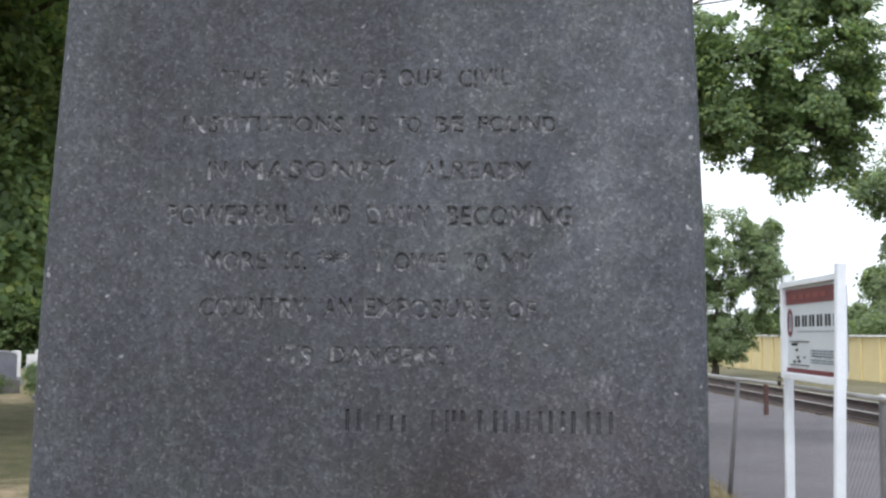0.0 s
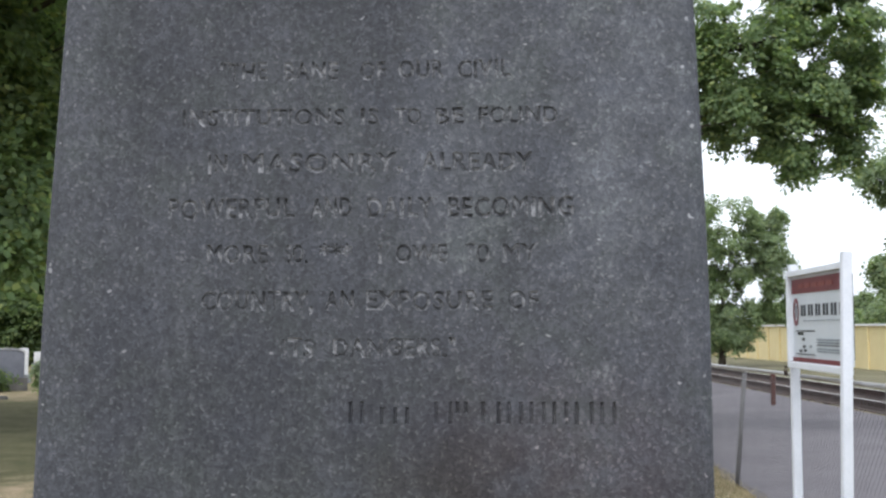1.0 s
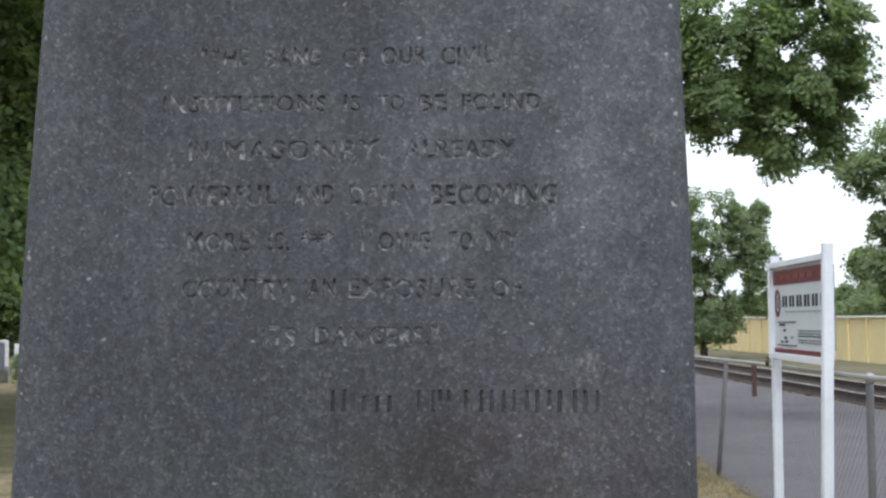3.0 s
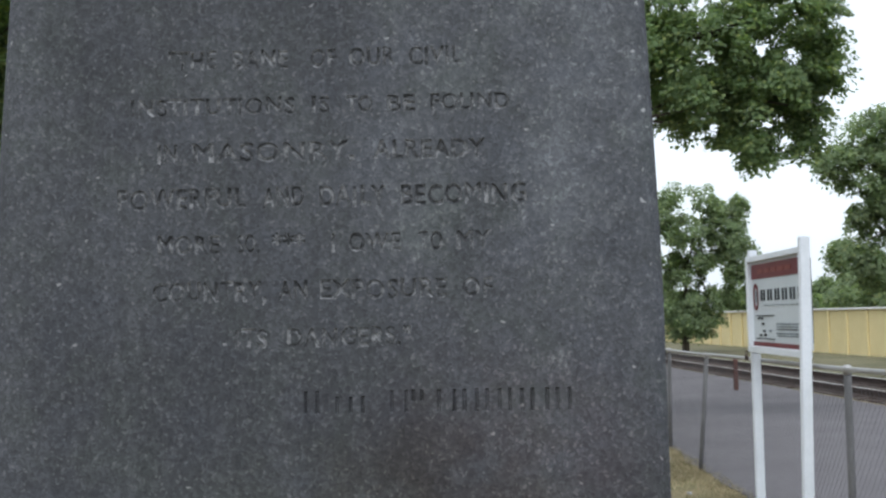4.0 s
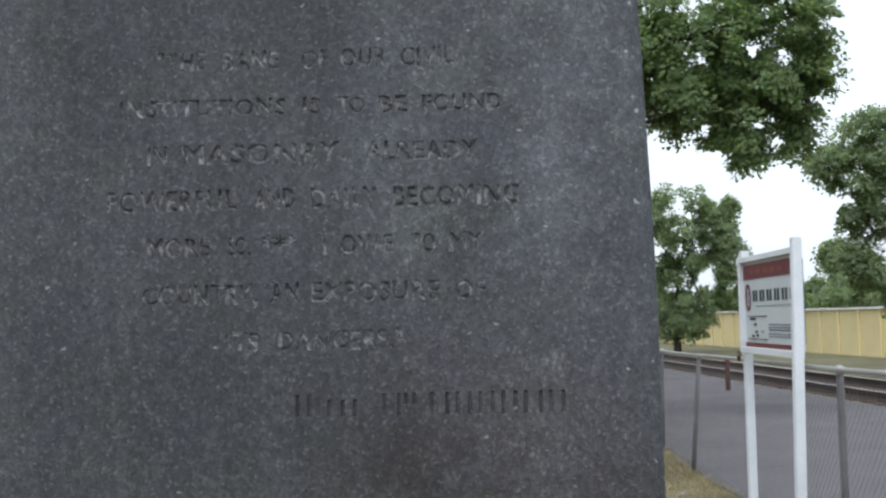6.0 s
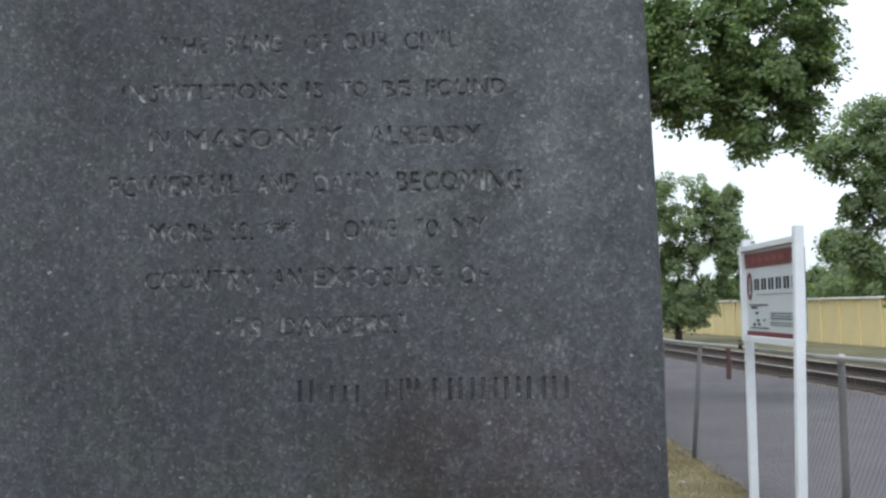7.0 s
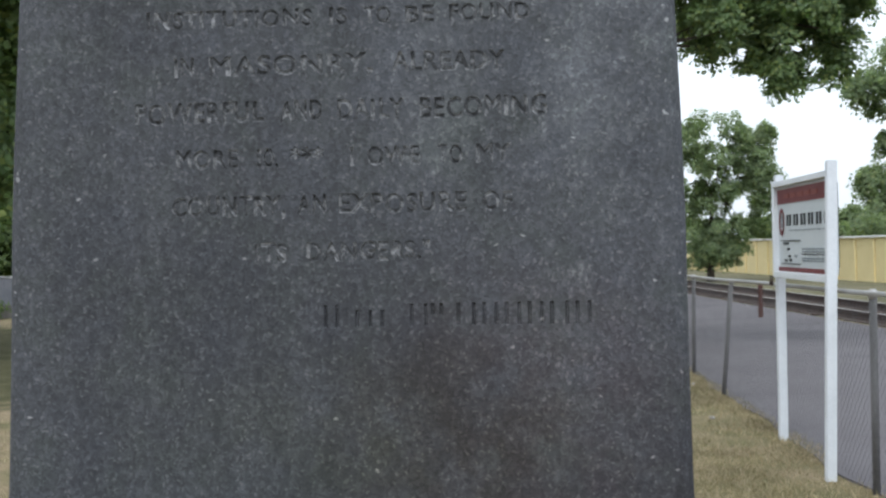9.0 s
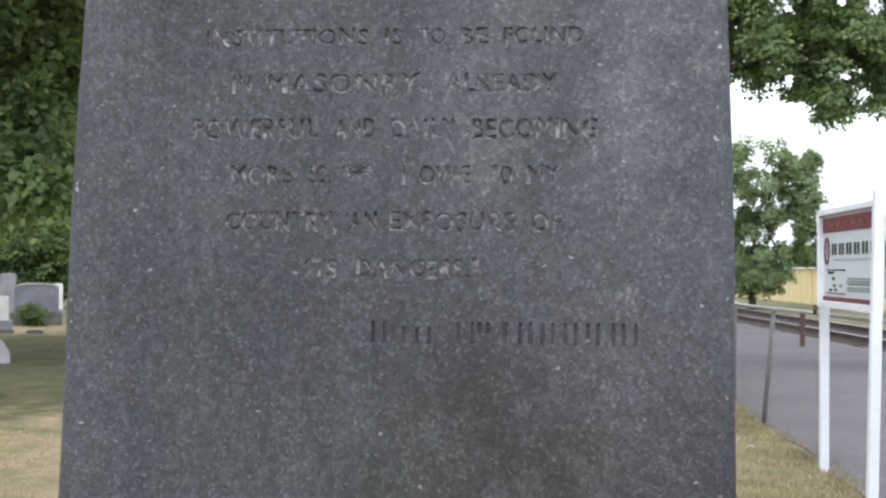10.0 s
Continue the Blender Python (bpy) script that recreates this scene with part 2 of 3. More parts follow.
BLADE = leafy("grass_blades", (0.19, 0.18, 0.09), (0.40, 0.33, 0.21), (0.52, 0.44, 0.31), (1.0, 0.98, 0.9))


# ---- small builders ----
def part(name, bm, material, parent=None, label="", smooth=False):
    me = bpy.data.meshes.new(name)
    bm.to_mesh(me)
    bm.free()
    me.materials.append(material)
    if smooth:
        me.polygons.foreach_set("use_smooth", [True] * len(me.polygons))
    ob = new(name, me)
    if parent:
        ob.parent = parent
    if label:
        ob["label"] = label
    return ob


def empty(name, m, label, category, group="", kind=""):
    ob = new(name)
    ob.matrix_world = m
    ob.empty_display_size = 0.2
    return tagged(ob, label, category, group, kind)


def box(bm, x0, x1, y0, y1, z0, z1, bevel=0.0, segments=1):
    """Adds a box to bm, its edges rounded by bevel."""
    r = bmesh.ops.create_cube(bm, size=1, matrix=Matrix.Translation(((x0 + x1) / 2, (y0 + y1) / 2, (z0 + z1) / 2)) @ Matrix.Diagonal((x1 - x0, y1 - y0, z1 - z0, 1)))
    if bevel:
        edges = list({e for v in r["verts"] for e in v.link_edges})
        bmesh.ops.bevel(bm, geom=edges, offset=bevel, segments=segments, affect="EDGES")
    return bm


def tube(bm, pts, radii, sides=8, cap=True):
    """Adds a round, tapered limb along pts."""
    rings = []
    for i, p in enumerate(pts):
        d = (pts[min(i + 1, len(pts) - 1)] - pts[max(i - 1, 0)]).normalized()
        u = d.orthogonal().normalized()
        if rings and abs(d.z) < 0.99:
            u = d.cross(Vector((0, 0, 1))).normalized()
        elif abs(d.z) < 0.99:
            u = d.cross(Vector((0, 0, 1))).normalized()
        v = d.cross(u)
        rings.append([bm.verts.new(p + radii[i] * (math.cos(k * math.tau / sides) * u + math.sin(k * math.tau / sides) * v)) for k in range(sides)])
    for a_, b_ in zip(rings, rings[1:]):
        for k in range(sides):
            bm.faces.new((a_[k], a_[(k + 1) % sides], b_[(k + 1) % sides], b_[k]))
    if cap:
        bm.faces.new(list(reversed(rings[0])))
        bm.faces.new(rings[-1])
    return bm


def from_lists(name, verts, faces, material, parent=None):
    me = bpy.data.meshes.new(name)
    me.from_pydata(verts, [], faces)
    me.materials.append(material)
    ob = new(name, me)
    if parent:
        ob.parent = parent
    return ob


# ---- ground, road and railway ----
def slab(name, outline, top, material, label):
    """A thin sheet with the given outline, with a small turned-down edge."""
    bm = bmesh.new()
    vs = [bm.verts.new((x, y, top)) for x, y in outline]
    f = bm.faces.new(vs)
    r = bmesh.ops.extrude_face_region(bm, geom=[f])
    for v in r["geom"]:
        if isinstance(v, bmesh.types.BMVert):
            v.co.z = top - 0.06
    bmesh.ops.recalc_face_normals(bm, faces=bm.faces)
    return tagged(part(name, bm, material), label, name, kind="structure")


bm = bmesh.new()
xs = [-800, -300, -120, -60] + [-40 + 1.0 * i for i in range(61)] + [60, 160, 400, 800]
ys = [-400, -120, -40] + [-10 + 1.0 * i for i in range(71)] + [90, 150, 300, 700, 1500]
grid = [[bm.verts.new((x, y, 0.05 * noise.noise((x * 0.22, y * 0.22, 3.0)) * (1 if -40 < x < 1.5 else 0) - (0.004 if x > 1.5 else 0))) for y in ys] for x in xs]
for i in range(len(xs) - 1):
    for j in range(len(ys) - 1):
        bm.faces.new((grid[i][j], grid[i + 1][j], grid[i + 1][j + 1], grid[i][j + 1]))
tagged(part("ground", bm, LAWN, smooth=True), "dry, sun-bleached cemetery lawn with patches of green and painted tree shade", "ground", kind="structure")


def fence_x(y):
    return 2.63 + 0.012 * (y - 4.9)


def fence_top(y):
    return 1.203 + 0.0145 * max(0.0, 9.8 - y)


def rail_x(y):
    return 7.5 - 0.058 * (y - 21)


def wall_x(y):
    return 14.77 - 0.078 * (y - 36.5)


edge = [(2.60 + 0.012 * (y - 4.9) + 0.03 * math.sin(y * 1.7) + 0.03 * math.sin(y * 4.1), y) for y in np.arange(-12, 70, 0.4)]
slab("road", [(6.95 + 0.058 * 33, -12), (rail_x(70) - 0.25, 70)] + edge[::-1], 0.012, ASPHALT, "grey worn asphalt road beside a chain-link fence")
slab("trackbed", [(rail_x(-12) - 0.25, -12), (rail_x(-12) + 2.2, -12), (rail_x(90) + 2.2, 90), (rail_x(90) - 0.25, 90)], 0.016, BALLAST, "brown stony railway bed beside the road")
slab("verge", [(rail_x(-12) + 2.2, -12), (60, -12), (60, 90), (rail_x(90) + 2.2, 90)], 0.014, VERGE, "rough green and straw-coloured grass verge behind the railway")


def railway_rail(offset):
    """A rail: foot, web and head as one rusty body, and the worn running surface on top."""
    y0, y1 = -12, 90
    ob = empty("railway_rail", pose(0, 0, 0), "rusty steel railway rail with a worn bright top", "rail", "rails of the track")
    prof = [(-0.07, 0.03), (0.07, 0.03), (0.07, 0.045), (0.015, 0.06), (0.012, 0.145), (0.037, 0.155), (0.037, 0.18), (-0.037, 0.18), (-0.037, 0.155), (-0.012, 0.145), (-0.015, 0.06), (-0.07, 0.045)]
    bm = bmesh.new()
    ends = [[bm.verts.new((rail_x(y) + offset + px, y, pz)) for px, pz in prof] for y in (y0, y1)]
    for k in range(len(prof)):
        bm.faces.new((ends[0][k], ends[0][(k + 1) % 12], ends[1][(k + 1) % 12], ends[1][k]))
    bmesh.ops.recalc_face_normals(bm, faces=bm.faces)
    part("rail_body", bm, RUST, ob)
    bm = bmesh.new()
    q = [bm.verts.new((rail_x(y) + offset + dx, y, z)) for y, dx, z in
         ((y0, -0.036, 0.181), (y0, 0.036, 0.181), (y1, 0.036, 0.181), (y1, -0.036, 0.181), (y0, -0.036, 0.186), (y0, 0.036, 0.186), (y1, 0.036, 0.186), (y1, -0.036, 0.186))]
    for f in ((4, 5, 6, 7), (0, 1, 5, 4), (1, 2, 6, 5), (2, 3, 7, 6), (3, 0, 4, 7)):
        bm.faces.new([q[i] for i in f])
    part("running_surface", bm, RAILHEAD, ob, "bright worn rail top")
    return ob


railway_rail(0.0)
railway_rail(1.5)
tie_bm = box(bmesh.new(), -0.3, 1.9, -0.12, 0.12, -0.05, 0.030, 0.012)
tie = tagged(part("railway_tie", tie_bm, TIE), "weathered dark timber railway tie", "railway tie", "ties of the track")
tie.matrix_world = pose(rail_x(12), 12, 0)
for i in range(1, 66):
    y = 12 + 0.6 * i
    copy_thing(tie, pose(rail_x(y) + 0.06 * random.uniform(-1, 1), y, random.uniform(-0.01, 0.008), 0, 0, 3.3 + random.uniform(-1.5, 1.5)))

bm = box(bmesh.new(), -0.042, 0.042, -0.042, 0.042, -0.05, 0.72, 0.01, 2)
post = tagged(part("bollard", bm, POSTWOOD), "short brown wooden post at the road's edge", "post")
post.matrix_world = pose(5.89, 21.7, 0, 0, 0, 8)


# ---- yellow wall behind the railway ----
def yellow_wall():
    y0, n, step = 19.1, 36, 1.73
    ob = empty("yellow_wall", pose(0, 0, 0), "yellow painted panel wall with ribs and a pale, sunlit-toned coping", "wall", kind="structure")
    panel = part("panel", box(bmesh.new(), -0.05, 0.06, -step / 2 + 0.012, step / 2 - 0.012, 0, 1.68, 0.008), YELLOW, ob)
    pilaster = part("pilaster", box(bmesh.new(), -0.13, -0.052, -0.06, 0.06, 0, 1.66, 0.015), YELLOW, ob)
    cope = part("coping", box(bmesh.new(), -0.16, 0.13, -step / 2 + 0.004, step / 2 - 0.004, 1.682, 1.76, 0.015), COPING, ob)
    for i in range(n):
        ya = y0 + i * step
        xa, xb = wall_x(ya), wall_x(ya + step)
        m = pose((xa + xb) / 2, ya + step / 2, 0, 0, 0, -math.degrees(math.atan2(xb - xa, step)))
        for src in (panel, pilaster, cope):
            o = src if i == 0 else new(src.name.split(".")[0], src.data)
            o.parent = ob
            o.matrix_local = m @ (pose(0, step / 2, 0) if src is pilaster else pose(0, 0, 0))


yellow_wall()


# ---- the monument ----
WORDS = [
    (2.076, 0.033, [("\"THE", -0.276, -0.188), ("BANE", -0.159, -0.059), ("OF", -0.020, 0.026), ("OUR", 0.049, 0.135), ("CIVIL", 0.156, 0.254)]),
    (1.993, 0.030, [("INSTITUTIONS", -0.343, -0.047), ("IS", -0.017, 0.015), ("TO", 0.044, 0.093), ("BE", 0.118, 0.169), ("FOUND", 0.194, 0.337)]),
    (1.907, 0.034, [("IN", -0.294, -0.258), ("MASONRY,", -0.232, 0.060), ("ALREADY", 0.091, 0.292)]),
    (1.824, 0.036, [("POWERFUL", -0.366, -0.136), ("AND", -0.108, -0.032), ("DAILY", -0.006, 0.115), ("BECOMING", 0.140, 0.362)]),
    (1.743, 0.033, [("MORE", -0.295, -0.183), ("SO.", -0.152, -0.111), ("***", -0.091, -0.030), ("I", 0.015, 0.022), ("OWE", 0.045, 0.138), ("TO", 0.169, 0.213), ("MY", 0.236, 0.300)]),
    (1.659, 0.034, [("COUNTRY,", -0.303, -0.100), ("AN", -0.080, -0.027), ("EXPOSURE", -0.006, 0.219), ("OF", 0.246, 0.299)]),
    (1.576, 0.033, [("ITS", -0.157, -0.098), ("DANGERS.\"", -0.065, 0.155)]),
]
# the signature line: plain bars, x0, x1 and the foot and head of each
BARS_LOW, BARS_HIGH = 1.457, 1.498
BARS = [(-0.036, -0.008), (0.014, 0.032), (0.039, 0.054), (0.060, 0.075), (0.115, 0.148), (0.152, 0.175), (0.197, 0.232), (0.242, 0.271), (0.281, 0.311), (0.321, 0.350), (0.360, 0.394), (0.404, 0.433)]


def word_mesh(text):
    """The built-in font's letters as one closed mesh, lying in x and y, 1 thick about z = 0."""
    cu = bpy.data.curves.new("word", "FONT")
    cu.body, cu.extrude, cu.resolution_u, cu.space_character = text, 0.5, 3, 1.12
    cu.bevel_depth, cu.bevel_resolution, cu.offset = 0.05, 0, -0.006
    ob = new("word", cu)
    me = bpy.data.meshes.new_from_object(ob.evaluated_get(bpy.context.evaluated_depsgraph_get()))
    bpy.data.objects.remove(ob)
    return me


def carve():
    """All letters as one cutter, each sunk by a depth of its own, as worn letters are."""
    rng = random.Random(5)
    bm = bmesh.new()
    for low, high, words in WORDS:
        for text, x0, x1 in words:
            one = bmesh.new()
            one.from_mesh(word_mesh(text))
            bmesh.ops.remove_doubles(one, verts=one.verts, dist=1e-5)
            vx = [v.co.x for v in one.verts]
            a0, a1 = min(vx), max(vx)
            cap = 0.73
            left = set(one.verts)
            while left:
                stack, isle = [left.pop()], []
                while stack:
                    v = stack.pop()
                    isle.append(v)
                    for e_ in v.link_edges:
                        o = e_.other_vert(v)
                        if o in left:
                            left.discard(o)
                            stack.append(o)
                deep = rng.choice((0.003, 0.0036, 0.0042, 0.0046, 0.005))
                dx, dz = rng.uniform(-0.0008, 0.0008), rng.uniform(-0.0012, 0.0012)
                for v in isle:
                    x, y, z = v.co
                    v.co = (x0 + (x - a0) / (a1 - a0) * (x1 - x0) + dx, deep if z < -0.52 else -0.0004 if z < 0 else -0.02, low + y / cap * high + dz)
            me = bpy.data.meshes.new("w")
            bmesh.ops.recalc_face_normals(one, faces=one.faces)
            one.to_mesh(me)
            one.free()
            bm.from_mesh(me)
    for i, (x0, x1) in enumerate(BARS):
        z0 = BARS_LOW + (0.019 if i == 5 else 0.0)
        z1 = BARS_HIGH - (0.010 if i in (1, 2, 3) else 0.0)
        for a0 in (x0, x1 - 0.008) if x1 - x0 > 0.02 else ((x0 + x1) / 2 - 0.004,):
            b1, deep = a0 + 0.008, rng.uniform(0.0035, 0.005)
            loops = [[bm.verts.new((px, y, pz)) for px, pz in ((a0 + k, z0 + k), (b1 - k, z0 + k), (b1 - k, z1 - k), (a0 + k, z1 - k))] for y, k in ((-0.02, 0), (-0.0004, 0), (deep, 0.003))]
            for la, lb in zip(loops, loops[1:]):
                for k in range(4):
                    bm.faces.new((la[k], la[(k + 1) % 4], lb[(k + 1) % 4], lb[k]))
            bm.faces.new(loops[0][::-1])
            bm.faces.new(loops[-1])
    bmesh.ops.recalc_face_normals(bm, faces=bm.faces)
    me = bpy.data.meshes.new("cutter")
    bm.to_mesh(me)
    bm.free()
    return new("cutter", me)


def monument():
    ob = empty("monument", pose(0, 0, 0), "tall dark granite monument with a worn carved inscription", "monument")
    # the tapered die, with rounded corners
    bm = bmesh.new()
    rings = []
    for z, half in ((0.5, 0.637), (0.9, 0.624), (1.2, 0.6135), (1.4, 0.6095), (1.65, 0.607), (1.8, 0.6025), (2.1, 0.590), (2.4, 0.577), (2.8, 0.560)):
        mid = 0.009 * (z - 1.45) - 0.003
        back, r, seg = 1.22 - 0.05 * (z - 0.5), 0.05, 10
        ring = []
        for cx, cy, a0 in ((mid - half + r, r, 180), (mid + half - r, r, 270), (mid + half - r, back - r, 0), (mid - half + r, back - r, 90)):
            for k in range(seg + 1):
                w = radians(a0 + 90 * k / seg)
                ring.append(bm.verts.new((cx + r * math.cos(w), cy + r * math.sin(w), z)))
        rings.append(ring)
    n = len(rings[0])
    for a_, b_ in zip(rings, rings[1:]):
        for k in range(n):
            bm.faces.new((a_[k], a_[(k + 1) % n], b_[(k + 1) % n], b_[k]))
    bm.faces.new(rings[0][::-1])
    bm.faces.new(rings[-1])
    bmesh.ops.recalc_face_normals(bm, faces=bm.faces)
    die = part("inscribed_block", bm, STONE, ob, "dark speckled granite block with worn carved lettering")
    cutter = carve()
    mod = die.modifiers.new("letters", "BOOLEAN")
    mod.operation, mod.solver, mod.object = "DIFFERENCE", "EXACT", cutter
    mod.use_self = True
    cut = bpy.data.meshes.new_from_object(die.evaluated_get(bpy.context.evaluated_depsgraph_get()))
    die.modifiers.clear()
    die.data = cut
    cut.materials.clear()
    cut.materials.append(STONE)
    cut.materials.append(CARVED)
    for f in cut.polygons:
        c = f.center
        f.material_index = 1 if abs(c.x) < 0.5 and 1.55 < c.z < 2.2 and 0.0003 < c.y < 0.01 else 0
    bpy.data.objects.remove(cutter)
    die.matrix_local = pose(0, 0, 1.53) @ pose(0, 0, 0, -1.15) @ pose(0, 0, -1.53)
    part("plinth", box(bmesh.new(), -0.78, 0.78, -0.19, 1.40, 0.22, 0.52, 0.02, 2), PLINTH, ob)
    part("base_step", box(bmesh.new(), -1.0, 1.0, -0.42, 1.62, -0.1, 0.225, 0.025, 2), PLINTH, ob)


monument()


# ---- the sign ----
def sign():
    """A board between two square posts, its face towards -x; local y runs along the board."""
    y0, y1 = 5.52, 7.08
    ob = empty("post_sign", pose(2.53, 0, 0), "white wooden post sign with red bands and dark print", "sign")
    p = part("post", box(bmesh.new(), -0.033, 0.033, -0.033, 0.033, -0.1, 2.13, 0.006, 2), WHITE, ob)
    p.matrix_local = pose(-0.055, y0, 0, 0, 1.2, 0)
    q = new("post", p.data)
    q.parent = ob
    q.matrix_local = pose(0.040, y1, 0, 0, 0.1, 0)
    la, lb = y0 + 0.05, y1 - 0.05
    z0, z1 = 1.31, 2.068
    part("frame_rail", box(bmesh.new(), -0.03, 0.035, la, lb, z1 - 0.045, z1, 0.004), WHITE, ob)
    part("frame_rail", box(bmesh.new(), -0.03, 0.035, la, lb, z0, z0 + 0.05, 0.004), WHITE, ob)
    part("frame_stile", box(bmesh.new(), -0.03, 0.035, lb - 0.045, lb, z0 + 0.052, z1 - 0.047, 0.004), WHITE, ob)
    pa, pb, pz0, pz1 = la - 0.03, lb - 0.047, z0 + 0.053, z1 - 0.048
    board = part("board", box(bmesh.new(), 0.012, 0.034, pa, pb, pz0, pz1), PANEL, ob, "white printed sign board")
    back = part("back_board", box(bmesh.new(), 0.0355, 0.044, y0 + 0.035, y1 + 0.02, z0 + 0.1, z1 - 0.08, 0.003), RUST, ob, "dark brown board on the sign's back")
    w, h = pb - pa, pz1 - pz0

    def flat(name, u0, u1, v0, v1, material, lift=0.004, label=""):
        # u runs from the board's far end (0) to its near end (1), v from its foot to its head
        return part(name, box(bmesh.new(), 0.012 - lift - 0.003, 0.012 - lift + 0.003, pb - u1 * w, pb - u0 * w, pz0 + v0 * h, pz0 + v1 * h), material, board, label)

    flat("header_band", 0, 1, 0.80, 0.972, RED, label="dark red header band")
    flat("footer_band", 0, 1, 0.0, 0.05, RED, label="dark red strip")
    for i in range(5):
        flat("header_print", 0.14 + 0.13 * i, 0.235 + 0.13 * i, 0.86, 0.91, PALERED, 0.008)
    # a round emblem, as a plain oval ring
    bm = bmesh.new()
    for ro, ri in ((1.0, 0.7),):
        outer = [bm.verts.new((0.004, pb - (0.075 + 0.052 * ro * math.cos(k * math.tau / 24)) * w, pz0 + (0.585 + 0.165 * ro * math.sin(k * math.tau / 24)) * h)) for k in range(24)]
        inner = [bm.verts.new((0.004, pb - (0.080 + 0.052 * ri * math.cos(k * math.tau / 24)) * w, pz0 + (0.585 + 0.165 * ri * math.sin(k * math.tau / 24)) * h)) for k in range(24)]
        for k in range(24):
            bm.faces.new((outer[k], outer[(k + 1) % 24], inner[(k + 1) % 24], inner[k]))
    r = bmesh.ops.extrude_face_region(bm, geom=bm.faces[:])
    for v in r["geom"]:
        if isinstance(v, bmesh.types.BMVert):
            v.co.x += 0.004
    bmesh.ops.recalc_face_normals(bm, faces=bm.faces)
    part("emblem", bm, RED, board, "red oval emblem")
    flat("emblem_core", 0.066, 0.088, 0.52, 0.66, GREYINK)
    for i in range(6):
        u = 0.175 + 0.135 * i
        for du in (0.0, 0.055):
            flat("word_bar", u + du, u + du + 0.027, 0.535, 0.665, INK, label="dark bar of print")
    for i in range(9):
        flat("fine_print", 0.22 + 0.083 * i, 0.275 + 0.083 * i, 0.475, 0.487, GREYINK)
    for v in (0.355, 0.085):
        flat("rule", 0.06, 0.42, v, v + 0.012, INK)
    for u, v in ((0.10, 0.315), (0.16, 0.315), (0.18, 0.25), (0.20, 0.165), (0.13, 0.115), (0.22, 0.12), (0.32, 0.17)):
        flat("small_mark", u, u + 0.04, v, v + 0.028, INK if u < 0.3 else GREYINK)
    for v, hh in ((0.255, 0.022), (0.225, 0.018), (0.20, 0.01), (0.150, 0.02), (0.125, 0.016)):
        for k in range(7):
            u = 0.46 + 0.072 * k
            flat("text_bar", u, u + 0.062, v, v + hh, GREYINK if v != 0.20 else INK)
    # two dark hooks under the board
    for dy in (0.06, 0.12):
        part("hook", tube(bmesh.new(), [Vector((-0.05, y1 - dy, z0 + 0.01)), Vector((-0.055, y1 - dy, z0 - 0.03)), Vector((-0.05, y1 - dy + 0.015, z0 - 0.06))], [0.008] * 3, 6), RUST, ob, "small rusty hook")


sign()


# ---- chain-link fence ----
def fence():
    ob = empty("chain_link_fence", pose(0, 0, 0), "low grey galvanised chain-link fence along the road", "fence")
    ys_ = [-4.8, -2.4, 0.05, 2.6, 5.1, 7.5, 9.78, 11.75, 14.2, 16.6, 19.0, 21.4, 23.8, 26.2, 28.6]
    lean = {9.78: (0.12, 0.05), 11.75: (0.02, 0.0)}
    for y in ys_:
        top = fence_top(y)
        dx, dy = lean.get(y, (0.0, 0.0))
        x = fence_x(y) + (0.04 if dx > 0.1 else 0.0)
        b = Vector((x - dx * 0.8, y - dy, -0.1))
        p = part("post", tube(bmesh.new(), [b, Vector((x + dx * 0.2, y, top - 0.02))], [0.024, 0.024], 12), GALVPOST, ob, smooth=True)
        part("cap", tube(bmesh.new(), [Vector((x + dx * 0.2, y, top - 0.05)), Vector((x + dx * 0.2, y, top + 0.006)), Vector((x + dx * 0.2, y, top + 0.014))], [0.027, 0.026, 0.014], 12), GALV, p, smooth=True)
    pts = [Vector((fence_x(y) - 0.03, y, fence_top(y) - 0.004 + 0.008 * math.sin(y * 0.9))) for y in np.arange(-4, 28.2, 0.8)]
    part("top_rail", tube(bmesh.new(), pts, [0.017] * len(pts), 10), GALV, ob, "pale galvanised top rail", smooth=True)
    # woven wire, as thin crossing strands
    verts, faces, pitch, r = [], [], 0.075, 0.0009
    lo, hi = 0.03, 1.19
    for sgn in (1, -1):
        y = -4.0
        while y < 22:
            a_ = Vector((0, y, lo if sgn > 0 else hi))
            b_ = Vector((0, y + (hi - lo), hi if sgn > 0 else lo))
            for s in range(3):
                p0, p1 = a_.lerp(b_, s / 3), a_.lerp(b_, (s + 1) / 3)
                p0.x, p1.x = fence_x(p0.y) - 0.036, fence_x(p1.y) - 0.036
                base = len(verts)
                for p in (p0, p1):
                    verts += [(p.x - r, p.y, p.z - r), (p.x + r, p.y, p.z - r), (p.x, p.y, p.z + 1.4 * r)]
                faces += [(base, base + 1, base + 4, base + 3), (base + 1, base + 2, base + 5, base + 4), (base + 2, base, base + 3, base + 5)]
            y += pitch
    tagged(from_lists("wire_mesh", verts, faces, GALVPOST, ob), "fine woven wire mesh", kind="stuff")


fence()


